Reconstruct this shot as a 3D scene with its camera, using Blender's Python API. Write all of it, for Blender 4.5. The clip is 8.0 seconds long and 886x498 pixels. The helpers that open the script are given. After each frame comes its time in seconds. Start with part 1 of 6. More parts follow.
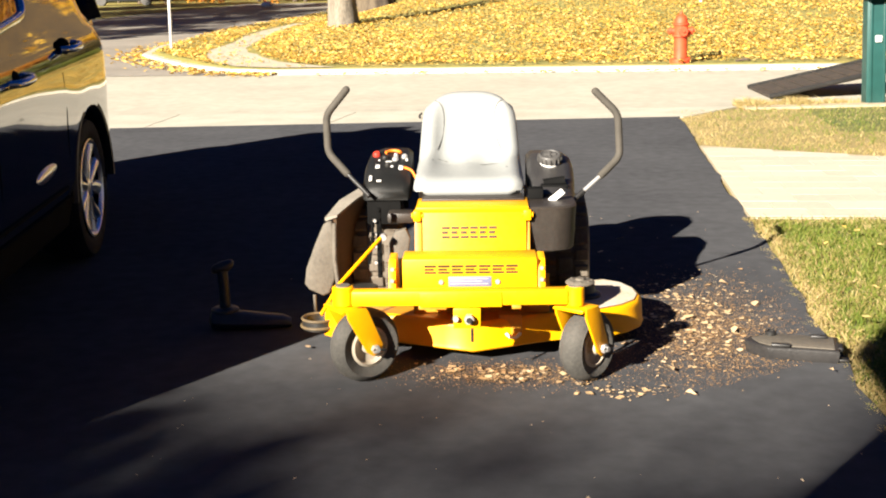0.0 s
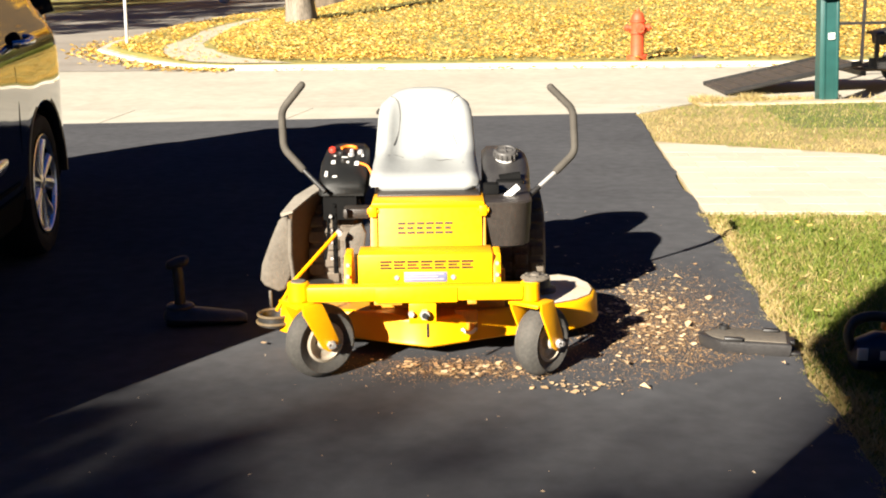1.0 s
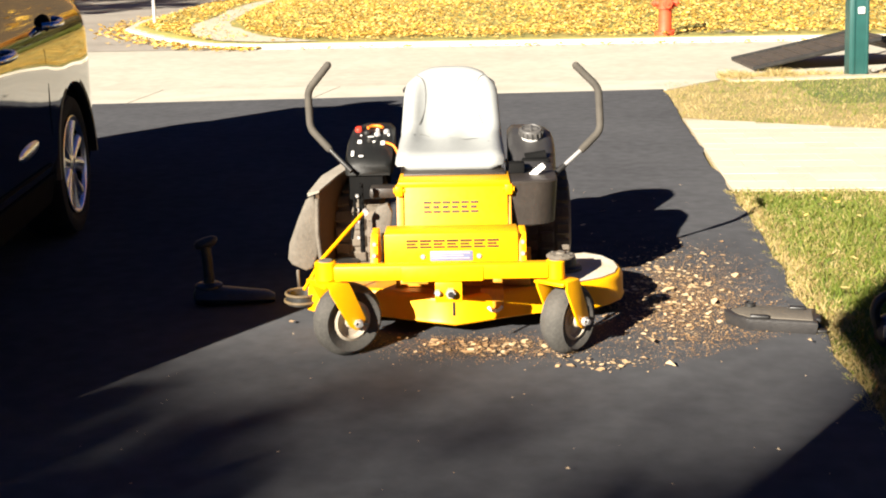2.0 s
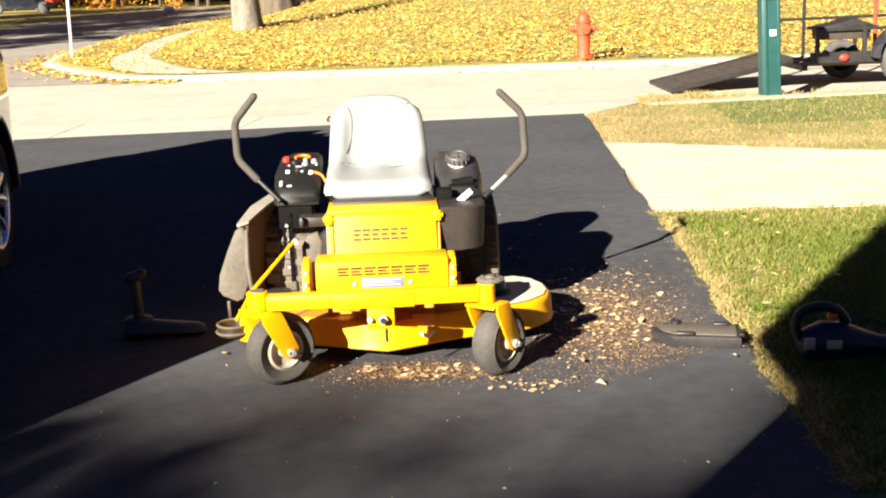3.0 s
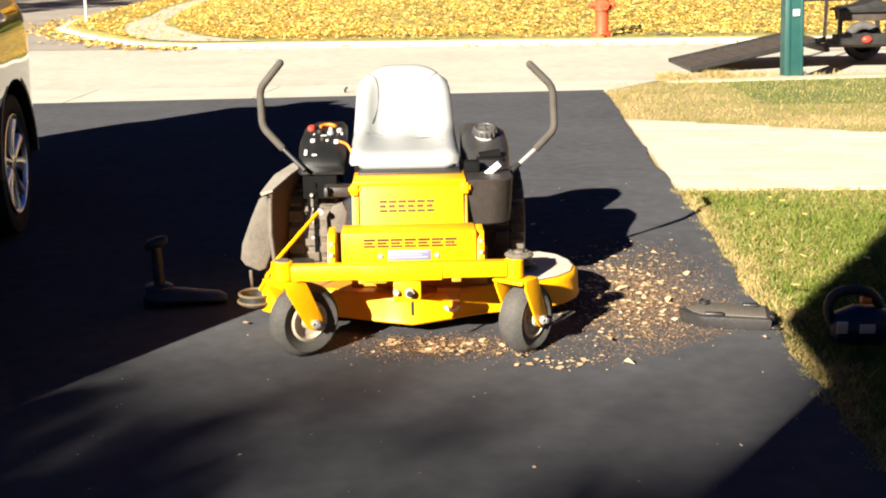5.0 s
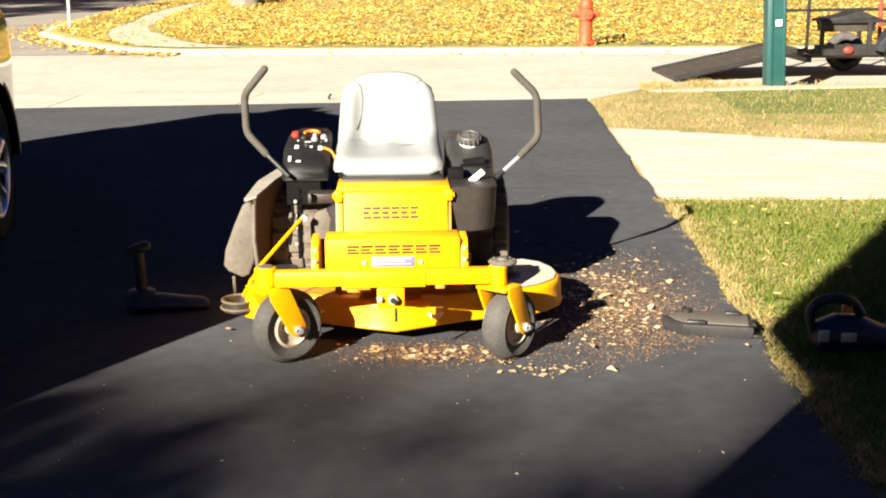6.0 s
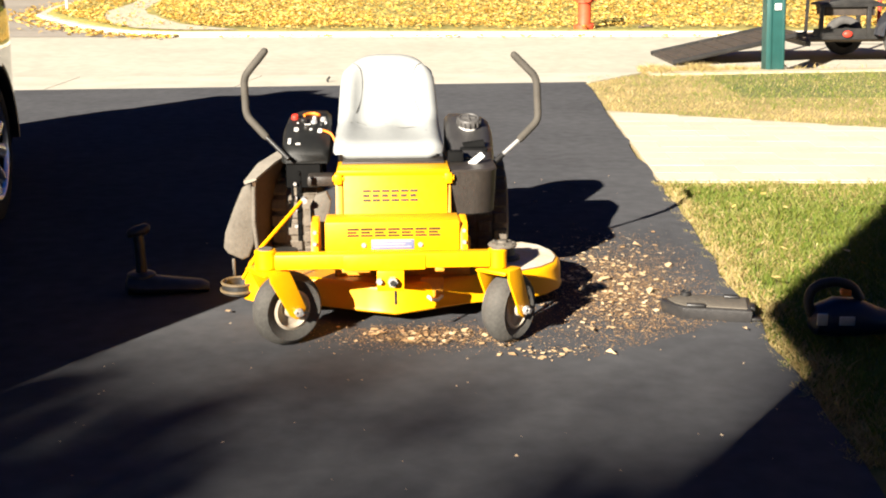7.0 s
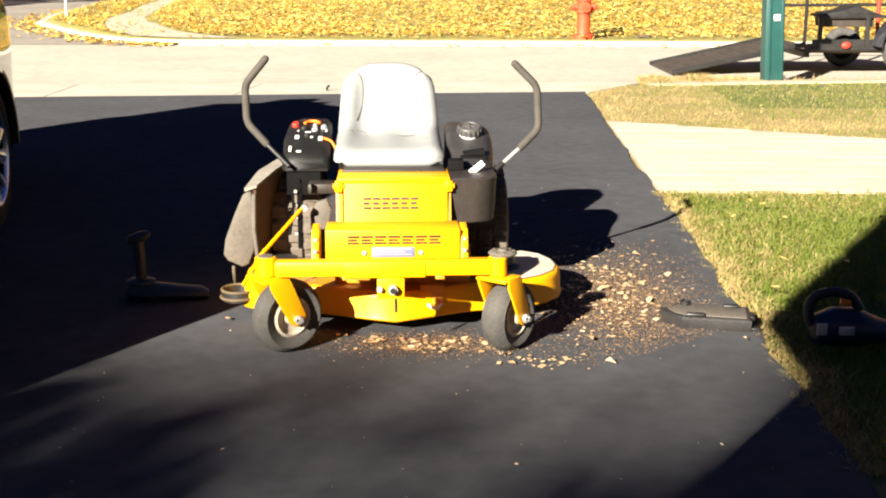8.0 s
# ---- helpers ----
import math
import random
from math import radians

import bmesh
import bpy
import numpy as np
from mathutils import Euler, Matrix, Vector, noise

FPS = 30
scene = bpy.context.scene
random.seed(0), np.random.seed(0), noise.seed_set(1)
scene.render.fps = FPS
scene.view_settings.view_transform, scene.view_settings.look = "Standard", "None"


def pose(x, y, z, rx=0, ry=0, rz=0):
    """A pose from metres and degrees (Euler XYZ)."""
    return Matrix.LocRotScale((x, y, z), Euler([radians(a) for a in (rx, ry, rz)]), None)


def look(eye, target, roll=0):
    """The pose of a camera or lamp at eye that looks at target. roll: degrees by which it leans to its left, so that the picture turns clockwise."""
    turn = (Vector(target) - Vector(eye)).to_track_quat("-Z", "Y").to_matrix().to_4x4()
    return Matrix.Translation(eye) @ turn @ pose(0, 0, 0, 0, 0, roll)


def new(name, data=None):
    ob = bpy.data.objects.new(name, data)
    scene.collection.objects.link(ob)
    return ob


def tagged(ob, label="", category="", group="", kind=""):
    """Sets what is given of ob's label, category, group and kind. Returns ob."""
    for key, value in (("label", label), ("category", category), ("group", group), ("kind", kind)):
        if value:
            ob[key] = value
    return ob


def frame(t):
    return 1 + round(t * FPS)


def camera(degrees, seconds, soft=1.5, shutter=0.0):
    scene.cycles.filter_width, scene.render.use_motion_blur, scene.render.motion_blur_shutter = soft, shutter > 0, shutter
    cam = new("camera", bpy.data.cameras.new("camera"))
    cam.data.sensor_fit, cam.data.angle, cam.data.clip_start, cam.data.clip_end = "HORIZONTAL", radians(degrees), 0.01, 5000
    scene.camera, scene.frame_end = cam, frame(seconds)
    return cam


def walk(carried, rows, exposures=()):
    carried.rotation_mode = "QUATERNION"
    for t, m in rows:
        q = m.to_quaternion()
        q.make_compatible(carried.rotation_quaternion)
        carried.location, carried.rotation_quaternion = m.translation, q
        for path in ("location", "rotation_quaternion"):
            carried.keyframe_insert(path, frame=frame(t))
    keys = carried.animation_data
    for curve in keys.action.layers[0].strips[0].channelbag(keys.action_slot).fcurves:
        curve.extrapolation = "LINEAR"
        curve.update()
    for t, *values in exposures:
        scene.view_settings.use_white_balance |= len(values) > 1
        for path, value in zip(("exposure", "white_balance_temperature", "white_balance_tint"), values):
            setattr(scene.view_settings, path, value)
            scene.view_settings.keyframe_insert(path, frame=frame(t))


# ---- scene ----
cam = camera(40.0, 8.0, soft=2.0)
PATH = [
    (0, (0.3408, -3.7984, 1.3229), (0.1213, -1.8602, 0.8812), -1.14),
    (0.2, (0.3415, -3.8022, 1.3231), (0.1187, -1.8639, 0.8836), -1.10),
    (0.5, (0.3426, -3.8080, 1.3234), (0.1025, -1.8723, 0.8814), -1.05),
    (0.7, (0.3469, -3.8058, 1.3225), (0.0970, -1.8713, 0.8805), -1.16),
    (0.8, (0.3490, -3.8046, 1.3220), (0.0966, -1.8705, 0.8799), -1.16),
    (1, (0.3533, -3.8024, 1.3211), (0.2004, -1.8594, 0.8723), -0.83),
    (1.2, (0.3571, -3.8092, 1.3245), (0.1308, -1.8744, 0.8714), -0.81),
    (2.3, (0.3642, -3.8233, 1.3340), (0.1860, -1.8923, 0.8447), -1.51),
    (2.5, (0.3659, -3.8265, 1.3360), (0.2100, -1.8921, 0.8527), -1.45),
    (2.7, (0.3598, -3.8430, 1.3375), (0.2329, -1.9039, 0.8647), -1.99),
    (3, (0.3506, -3.8678, 1.3399), (0.2739, -1.9193, 0.8952), -2.11),
    (3.2, (0.3345, -3.8504, 1.3415), (0.2686, -1.9014, 0.8975), -1.97),
    (3.3, (0.3265, -3.8417, 1.3423), (0.2717, -1.8916, 0.9016), -3.31),
    (3.4, (0.3179, -3.8306, 1.3434), (0.2737, -1.8783, 0.9115), -3.56),
    (3.5, (0.3104, -3.8243, 1.3440), (0.2815, -1.8614, 0.9620), -3.23),
    (3.6, (0.3059, -3.8247, 1.3411), (0.2753, -1.8569, 0.9847), -2.38),
    (3.7, (0.3025, -3.8254, 1.3358), (0.2746, -1.8558, 0.9898), -1.72),
    (3.8, (0.2985, -3.8260, 1.3317), (0.2702, -1.8546, 0.9960), -1.53),
    (3.9, (0.2948, -3.8267, 1.3275), (0.2588, -1.8591, 0.9706), -1.08),
    (4, (0.2905, -3.8271, 1.3235), (0.2350, -1.8704, 0.9133), -0.82),
    (4.1, (0.2850, -3.8190, 1.3205), (0.2183, -1.8752, 0.8545), -0.45),
    (4.2, (0.2819, -3.8101, 1.3193), (0.1840, -1.8724, 0.8341), -0.67),
    (5.3, (0.2807, -3.8043, 1.3212), (0.1992, -1.8652, 0.8381), -1.07),
    (5.5, (0.2805, -3.8032, 1.3216), (0.2094, -1.8622, 0.8448), -1.01),
    (5.7, (0.2795, -3.8056, 1.3203), (0.2124, -1.8635, 0.8471), -0.67),
    (6, (0.2781, -3.8091, 1.3184), (0.2163, -1.8666, 0.8460), -0.39),
    (6.2, (0.2764, -3.8100, 1.3171), (0.2194, -1.8677, 0.8437), -0.13),
    (6.5, (0.2739, -3.8114, 1.3151), (0.2188, -1.8741, 0.8214), -0.02),
    (6.8, (0.2721, -3.8137, 1.3167), (0.2148, -1.8787, 0.8142), -0.05),
    (7, (0.2709, -3.8153, 1.3178), (0.2132, -1.8793, 0.8191), -0.23),
    (7.5, (0.2653, -3.8135, 1.3177), (0.2138, -1.8755, 0.8264), -0.41),
    (7.8, (0.2634, -3.8161, 1.3156), (0.2087, -1.8767, 0.8298), 0.26),
    (8, (0.2622, -3.8178, 1.3142), (0.2083, -1.8780, 0.8302), 0.07),
]
walk(cam, [(t, look(eye, target, roll)) for t, eye, target, roll in PATH], exposures=[(0, 1.93), (1.0, 1.95), (2.5, 2.02), (3.0, 2.04), (3.5, 1.96), (3.8, 1.86), (4.0, 1.82), (4.2, 1.86), (5.5, 2.0), (8, 2.0)])

# ---- light ----
SUN_DIR = Vector((-1.12, -2.0, 1.0)).normalized()   # towards the sun
world = bpy.data.worlds.new("world")
scene.world = world
world.use_nodes = True
wn = world.node_tree
sky = wn.nodes.new("ShaderNodeTexSky")
sky.sky_type = "NISHITA"
sky.sun_disc = False
sky.ozone_density = 7.0
sky.dust_density = 0.0
sky.altitude = 4000.0
sky.sun_elevation = math.asin(SUN_DIR.z)
sky.sun_rotation = math.atan2(SUN_DIR.x, SUN_DIR.y)
bg = wn.nodes["Background"]
bg.inputs["Strength"].default_value = 0.0090
deep = wn.nodes.new("ShaderNodeVectorMath")        # a deep autumn blue
deep.operation = "MULTIPLY"
deep.inputs[1].default_value = (0.36, 1.2, 1.95)
wn.links.new(sky.outputs[0], deep.inputs[0])
wn.links.new(deep.outputs[0], bg.inputs["Color"])
sun = new("sun", bpy.data.lights.new("sun", "SUN"))
sun.data.energy = 5.0
sun.data.angle = radians(0.53)
sun.data.color = (1.0, 0.91, 0.78)
sun.matrix_world = look((-20, -36, 18), (0, 0, 0))


# ---- materials ----
def mat(name, c1, c2=None, scale=8.0, rough=0.6, metal=0.0, bump=0.0, bscale=60.0, coat=0.0, fine=0.25, spec=0.5, stretch=(1, 1, 1), rvar=0.08):
    """A surface of two base colours mixed by coarse and fine noise, with varied gloss and fine relief."""
    m = bpy.data.materials.new(name)
    m.use_nodes = True
    nt = m.node_tree
    b = nt.nodes["Principled BSDF"]
    c2 = c2 or tuple(v * 0.8 for v in c1)
    tc = nt.nodes.new("ShaderNodeTexCoord")
    mp = nt.nodes.new("ShaderNodeMapping")
    mp.inputs["Scale"].default_value = stretch
    nt.links.new(tc.outputs["Object"], mp.inputs["Vector"])
    n1 = nt.nodes.new("ShaderNodeTexNoise")
    n1.inputs["Scale"].default_value = scale
    n1.inputs["Detail"].default_value = 4
    n2 = nt.nodes.new("ShaderNodeTexNoise")
    n2.inputs["Scale"].default_value = scale * 11
    n2.inputs["Detail"].default_value = 3
    for n in (n1, n2):
        nt.links.new(mp.outputs[0], n.inputs["Vector"])
    mx = nt.nodes.new("ShaderNodeMix")
    mx.inputs[0].default_value = fine
    nt.links.new(n1.outputs["Fac"], mx.inputs[2])
    nt.links.new(n2.outputs["Fac"], mx.inputs[3])
    rp = nt.nodes.new("ShaderNodeValToRGB")
    rp.color_ramp.elements[0].position, rp.color_ramp.elements[1].position = 0.36, 0.64
    rp.color_ramp.elements[0].color = (*c1, 1)
    rp.color_ramp.elements[1].color = (*c2, 1)
    nt.links.new(mx.outputs[0], rp.inputs[0])
    colour = rp.outputs[0]
    nt.links.new(colour, b.inputs["Base Color"])
    mr = nt.nodes.new("ShaderNodeMapRange")
    mr.inputs[3].default_value = max(0.02, rough - rvar)
    mr.inputs[4].default_value = min(1.0, rough + rvar)
    nt.links.new(n2.outputs["Fac"], mr.inputs[0])
    nt.links.new(mr.outputs[0], b.inputs["Roughness"])
    b.inputs["Metallic"].default_value = metal
    b.inputs["Coat Weight"].default_value = coat
    b.inputs["Specular IOR Level"].default_value = spec
    if bump:
        n3 = nt.nodes.new("ShaderNodeTexNoise")
        n3.inputs["Scale"].default_value = bscale
        n3.inputs["Detail"].default_value = 3
        nt.links.new(mp.outputs[0], n3.inputs["Vector"])
        bp = nt.nodes.new("ShaderNodeBump")
        bp.inputs["Strength"].default_value = bump
        bp.inputs["Distance"].default_value = 0.01
        nt.links.new(n3.outputs["Fac"], bp.inputs["Height"])
        nt.links.new(bp.outputs[0], b.inputs["Normal"])
    return m


def leaf_mat(name, cols, rough=0.6, trans=0.25):
    """Leaves: every leaf takes its own colour from a ramp."""
    m = bpy.data.materials.new(name)
    m.use_nodes = True
    nt = m.node_tree
    b = nt.nodes["Principled BSDF"]
    g = nt.nodes.new("ShaderNodeNewGeometry")
    rp = nt.nodes.new("ShaderNodeValToRGB")
    el = rp.color_ramp.elements
    for i, c in enumerate(cols):
        e = el[i] if i < 2 else el.new(0.5)
        e.color = (*c, 1)
    for i, e in enumerate(el):
        e.position = i / (len(cols) - 1)
    for e, c in zip(el, cols):
        e.color = (*c, 1)
    nt.links.new(g.outputs["Random Per Island"], rp.inputs[0])
    nt.links.new(rp.outputs[0], b.inputs["Base Color"])
    b.inputs["Roughness"].default_value = rough
    b.inputs["Specular IOR Level"].default_value = 0.25
    if trans:
        t = nt.nodes.new("ShaderNodeBsdfTranslucent")
        nt.links.new(rp.outputs[0], t.inputs[0])
        ms = nt.nodes.new("ShaderNodeMixShader")
        ms.inputs[0].default_value = trans
        nt.links.new(b.outputs[0], ms.inputs[1])
        nt.links.new(t.outputs[0], ms.inputs[2])
        nt.links.new(ms.outputs[0], nt.nodes["Material Output"].inputs[0])
    return m


M_ASPHALT = mat("sealed_asphalt", (0.066, 0.0672, 0.072), (0.092, 0.0935, 0.099), 1.1, 0.93, bump=0.3, bscale=420, fine=0.5, rvar=0.05, spec=0.0)
M_STRAW = mat("straw_turf", (0.34, 0.255, 0.105), (0.25, 0.2, 0.07), 1.2, 0.95, bump=0.9, bscale=70, fine=0.4)
M_PATH = mat("worn_path", (0.42, 0.365, 0.265), (0.50, 0.44, 0.33), 1.4, 0.9, bump=0.25, bscale=60, fine=0.4)
M_ROAD = mat("old_concrete_road", (0.375, 0.35, 0.28), (0.48, 0.445, 0.36), 0.7, 0.9, bump=0.3, bscale=90, fine=0.6)
M_STREET = mat("street_asphalt", (0.22, 0.195, 0.16), (0.3, 0.27, 0.225), 0.5, 0.9, bump=0.3, bscale=90, fine=0.4)
M_KERB = mat("kerb_concrete", (0.39, 0.365, 0.29), (0.51, 0.475, 0.39), 2.5, 0.9, bump=0.3, bscale=80, fine=0.4)
M_TURF = mat("lawn_turf", (0.075, 0.105, 0.022), (0.17, 0.155, 0.05), 1.6, 0.95, bump=0.9, bscale=70, fine=0.4)
M_LAWN = mat("leafy_lawn", (0.19, 0.19, 0.045), (0.31, 0.245, 0.062), 0.55, 0.95, bump=0.9, bscale=30, fine=0.5)
M_YELLOW = mat("yellow_enamel", (0.88, 0.405, 0.001), (0.82, 0.36, 0.001), 5, 0.42, coat=0.0, fine=0.2, bump=0.03, bscale=40, spec=0.28)
# worn yellow, also darkened to stand for shade round the deck
M_YDARK = mat("worn_shaded_yellow", (0.6, 0.26, 0.012), (0.44, 0.19, 0.02), 9, 0.5, coat=0.1, fine=0.4, bump=0.1, bscale=60)
M_DECKTOP = mat("dusty_deck_paint", (0.6, 0.56, 0.49), (0.52, 0.42, 0.28), 6, 0.6, fine=0.4, bump=0.1)
M_SEAT = mat("grey_vinyl", (0.285, 0.295, 0.288), (0.255, 0.265, 0.258), 6, 0.5, bump=0.08, bscale=180, fine=0.3)
M_BLACKP = mat("black_plastic", (0.013, 0.0125, 0.012), (0.026, 0.025, 0.024), 14, 0.42, bump=0.12, bscale=240, fine=0.4)
M_TANK = mat("faded_black_plastic", (0.022, 0.0175, 0.014), (0.036, 0.029, 0.023), 8, 0.5, bump=0.15, bscale=200, fine=0.4)
M_GREYP = mat("dusty_grey_plastic", (0.085, 0.073, 0.057), (0.135, 0.117, 0.092), 7, 0.75, bump=0.2, bscale=120, fine=0.45)
M_RUBBER = mat("tyre_rubber", (0.055, 0.053, 0.050), (0.10, 0.095, 0.088), 9, 0.85, bump=0.2, bscale=150, fine=0.4)
M_DUSTRUB = mat("dusty_tyre_tread", (0.038, 0.036, 0.032), (0.078, 0.073, 0.064), 9, 0.9, bump=0.2, bscale=120, fine=0.4)
M_GRIP = mat("foam_grip", (0.045, 0.04, 0.032), (0.07, 0.062, 0.05), 18, 0.85, bump=0.2, bscale=240, fine=0.4)
M_STEEL = mat("zinc_steel", (0.58, 0.57, 0.55), (0.45, 0.44, 0.43), 16, 0.35, metal=0.5, fine=0.4)
M_RIM = mat("cream_rim_paint", (0.52, 0.46, 0.36), (0.34, 0.29, 0.22), 12, 0.6, fine=0.4)
M_BLACKM = mat("black_painted_steel", (0.012, 0.0115, 0.011), (0.026, 0.0245, 0.022), 12, 0.45, bump=0.1, bscale=90, fine=0.4)
M_DECALK = mat("decal_dark", (0.045, 0.022, 0.004), (0.06, 0.03, 0.005), 40, 0.5)
M_DECALB = mat("decal_blue_grey", (0.13, 0.15, 0.25), (0.17, 0.19, 0.3), 25, 0.45)
M_WHITE = mat("white_paint", (0.7, 0.69, 0.66), (0.62, 0.61, 0.58), 12, 0.5)
M_REDP = mat("red_paint", (0.62, 0.045, 0.022), (0.52, 0.035, 0.018), 14, 0.5, bump=0.1, bscale=60)
M_HYDRANT = mat("weathered_red_iron", (0.68, 0.08, 0.022), (0.52, 0.05, 0.016), 9, 0.6, bump=0.2, bscale=50, fine=0.4)
M_ORANGE = mat("orange_plastic", (0.85, 0.22, 0.02), (0.75, 0.18, 0.02), 14, 0.45)
M_CARPAINT = mat("dark_car_paint", (0.006, 0.0055, 0.005), (0.008, 0.007, 0.006), 3, 0.05, coat=1.0, spec=1.0, rvar=0.02)
M_GLASSK = mat("tinted_glass", (0.010, 0.012, 0.014), (0.012, 0.014, 0.016), 3, 0.03, spec=0.8, rvar=0.01)
M_CHROME = mat("bright_trim", (0.66, 0.74, 0.88), (0.58, 0.66, 0.8), 9, 0.12, metal=1.0, rvar=0.04)
M_ALLOY = mat("silver_alloy", (0.8, 0.83, 0.9), (0.74, 0.77, 0.84), 9, 0.3, metal=1.0)
M_CARGREY = mat("grey_car_paint", (0.026, 0.028, 0.036), (0.034, 0.037, 0.046), 3, 0.3, coat=0.8)
M_BOXDOOR = mat("pale_grey_plastic", (0.46, 0.49, 0.49), (0.40, 0.43, 0.43), 9, 0.5, bump=0.05)
M_VERGE = mat("soiled_kerb", (0.34, 0.28, 0.18), (0.46, 0.39, 0.27), 3, 0.95, bump=0.4, bscale=50, fine=0.5)
M_SEAM = mat("seat_seam", (0.085, 0.085, 0.08), (0.065, 0.065, 0.06), 20, 0.6)
M_BRASS = mat("tarnished_lip", (0.16, 0.11, 0.05), (0.09, 0.065, 0.035), 9, 0.6, bump=0.2)
M_TRIMK = mat("matt_black_trim", (0.005, 0.005, 0.005), (0.008, 0.008, 0.008), 9, 0.85, bump=0.1, bscale=150, spec=0.04)
M_TOOLK = mat("scuffed_black_plastic", (0.014, 0.016, 0.019), (0.035, 0.037, 0.041), 20, 0.42, bump=0.15, bscale=90, fine=0.5)
# brown dust, made lighter to stand for sun on the tread
M_TREAD = mat("dusty_sunlit_tread", (0.15, 0.125, 0.095), (0.10, 0.083, 0.064), 9, 0.9, bump=0.3, bscale=120, fine=0.4)
M_FUEL = mat("grey_black_tank_plastic", (0.022, 0.021, 0.021), (0.036, 0.034, 0.033), 8, 0.4, bump=0.15, bscale=200, fine=0.4)
M_CAP = mat("worn_cap_plastic", (0.05, 0.048, 0.046), (0.08, 0.076, 0.072), 14, 0.5, bump=0.12, bscale=200, fine=0.4)
M_LIP = mat("pale_dusty_edge", (0.30, 0.27, 0.22), (0.22, 0.195, 0.16), 9, 0.8, bump=0.2, bscale=90, fine=0.4)
M_TYREK = mat("black_road_tyre", (0.012, 0.012, 0.012), (0.02, 0.02, 0.019), 9, 0.8, bump=0.2, bscale=120, spec=0.2)
M_RUSTP = mat("rusty_brown_plate", (0.075, 0.045, 0.024), (0.11, 0.068, 0.037), 7, 0.8, bump=0.3, bscale=60, fine=0.5)
M_PAVER = mat("tumbled_paver", (0.53, 0.48, 0.385), (0.47, 0.425, 0.345), 2.2, 0.9, bump=0.3, bscale=90, fine=0.5)


def vary(m, low, high):
    """Each piece of a paved surface takes its own shade of the material."""
    nt = m.node_tree
    b = nt.nodes["Principled BSDF"]
    src = b.inputs["Base Color"].links[0].from_socket
    info = nt.nodes.new("ShaderNodeObjectInfo")
    mix = nt.nodes.new("ShaderNodeMix")
    mix.data_type = "VECTOR"
    mix.inputs[4].default_value = low
    mix.inputs[5].default_value = high
    mul = nt.nodes.new("ShaderNodeVectorMath")
    mul.operation = "MULTIPLY"
    nt.links.new(info.outputs["Random"], mix.inputs[0])
    nt.links.new(src, mul.inputs[0])
    nt.links.new(mix.outputs[1], mul.inputs[1])
    nt.links.new(mul.outputs[0], b.inputs["Base Color"])


vary(M_PAVER, (0.94, 0.91, 0.88), (1.04, 1.04, 1.02))
M_CONS = mat("console_plastic", (0.007, 0.0075, 0.007), (0.012, 0.012, 0.0115), 14, 0.5, bump=0.15, bscale=240, fine=0.4, spec=0.3)
M_GREEN = mat("green_plastic", (0.011, 0.055, 0.050), (0.014, 0.07, 0.063), 9, 0.42, bump=0.08, bscale=120)
M_GALV = mat("galvanised_steel", (0.56, 0.56, 0.55), (0.46, 0.46, 0.45), 12, 0.45, metal=0.5)
M_BARK = mat("grey_bark", (0.25, 0.215, 0.165), (0.085, 0.07, 0.052), 3, 0.95, bump=1.0, bscale=18, fine=0.4, stretch=(1, 1, 0.25))
M_DARKBARK = mat("dark_bark", (0.12, 0.085, 0.055), (0.06, 0.045, 0.032), 3, 0.95, bump=1.0, bscale=18, fine=0.4, stretch=(1, 1, 0.25))
M_MESH = mat("rusty_ramp_steel", (0.032, 0.025, 0.019), (0.055, 0.041, 0.03), 9, 0.8, bump=0.3, bscale=60)
M_WOODP = mat("weathered_plank", (0.20, 0.15, 0.10), (0.12, 0.09, 0.06), 4, 0.9, bump=0.4, bscale=30, stretch=(0.2, 4, 4))
M_BLUE = mat("blue_plastic", (0.009, 0.012, 0.03), (0.013, 0.017, 0.04), 12, 0.4)
M_WALL = mat("house_siding", (0.50, 0.45, 0.36), (0.44, 0.39, 0.31), 2, 0.8, bump=0.1)
M_ROOF = mat("roof_shingle", (0.10, 0.085, 0.07), (0.16, 0.14, 0.12), 5, 0.9, bump=0.5)
M_HOUSEW = mat("white_siding", (0.74, 0.73, 0.70), (0.66, 0.65, 0.62), 2, 0.7)
M_STUMP = mat("pale_stump_wood", (0.13, 0.10, 0.065), (0.035, 0.026, 0.018), 2, 0.95, bump=0.8, bscale=14, stretch=(1, 1, 0.2))
L_YELLOW = leaf_mat("fallen_yellow_leaves", [(0.56, 0.335, 0.045), (0.68, 0.455, 0.105), (0.45, 0.235, 0.035), (0.76, 0.58, 0.22), (0.60, 0.38, 0.06)], trans=0.1)
L_DRY = leaf_mat("dry_leaf_scraps", [(0.50, 0.335, 0.17), (0.64, 0.47, 0.27), (0.38, 0.23, 0.11), (0.76, 0.61, 0.40), (0.57, 0.38, 0.19)], trans=0.0)
L_DUST = leaf_mat("leaf_dust", [(0.22, 0.125, 0.06), (0.33, 0.195, 0.09), (0.15, 0.085, 0.042), (0.42, 0.275, 0.14), (0.27, 0.155, 0.07)], trans=0.0)
L_GRASS = leaf_mat("grass_blades", [(0.08, 0.135, 0.016), (0.14, 0.195, 0.026), (0.21, 0.225, 0.04), (0.11, 0.16, 0.02), (0.29, 0.26, 0.085)], trans=0.3)
L_STRAW = leaf_mat("straw_grass", [(0.46, 0.34, 0.15), (0.34, 0.25, 0.09), (0.55, 0.43, 0.22), (0.34, 0.30, 0.085), (0.48, 0.35, 0.16)], trans=0.3)
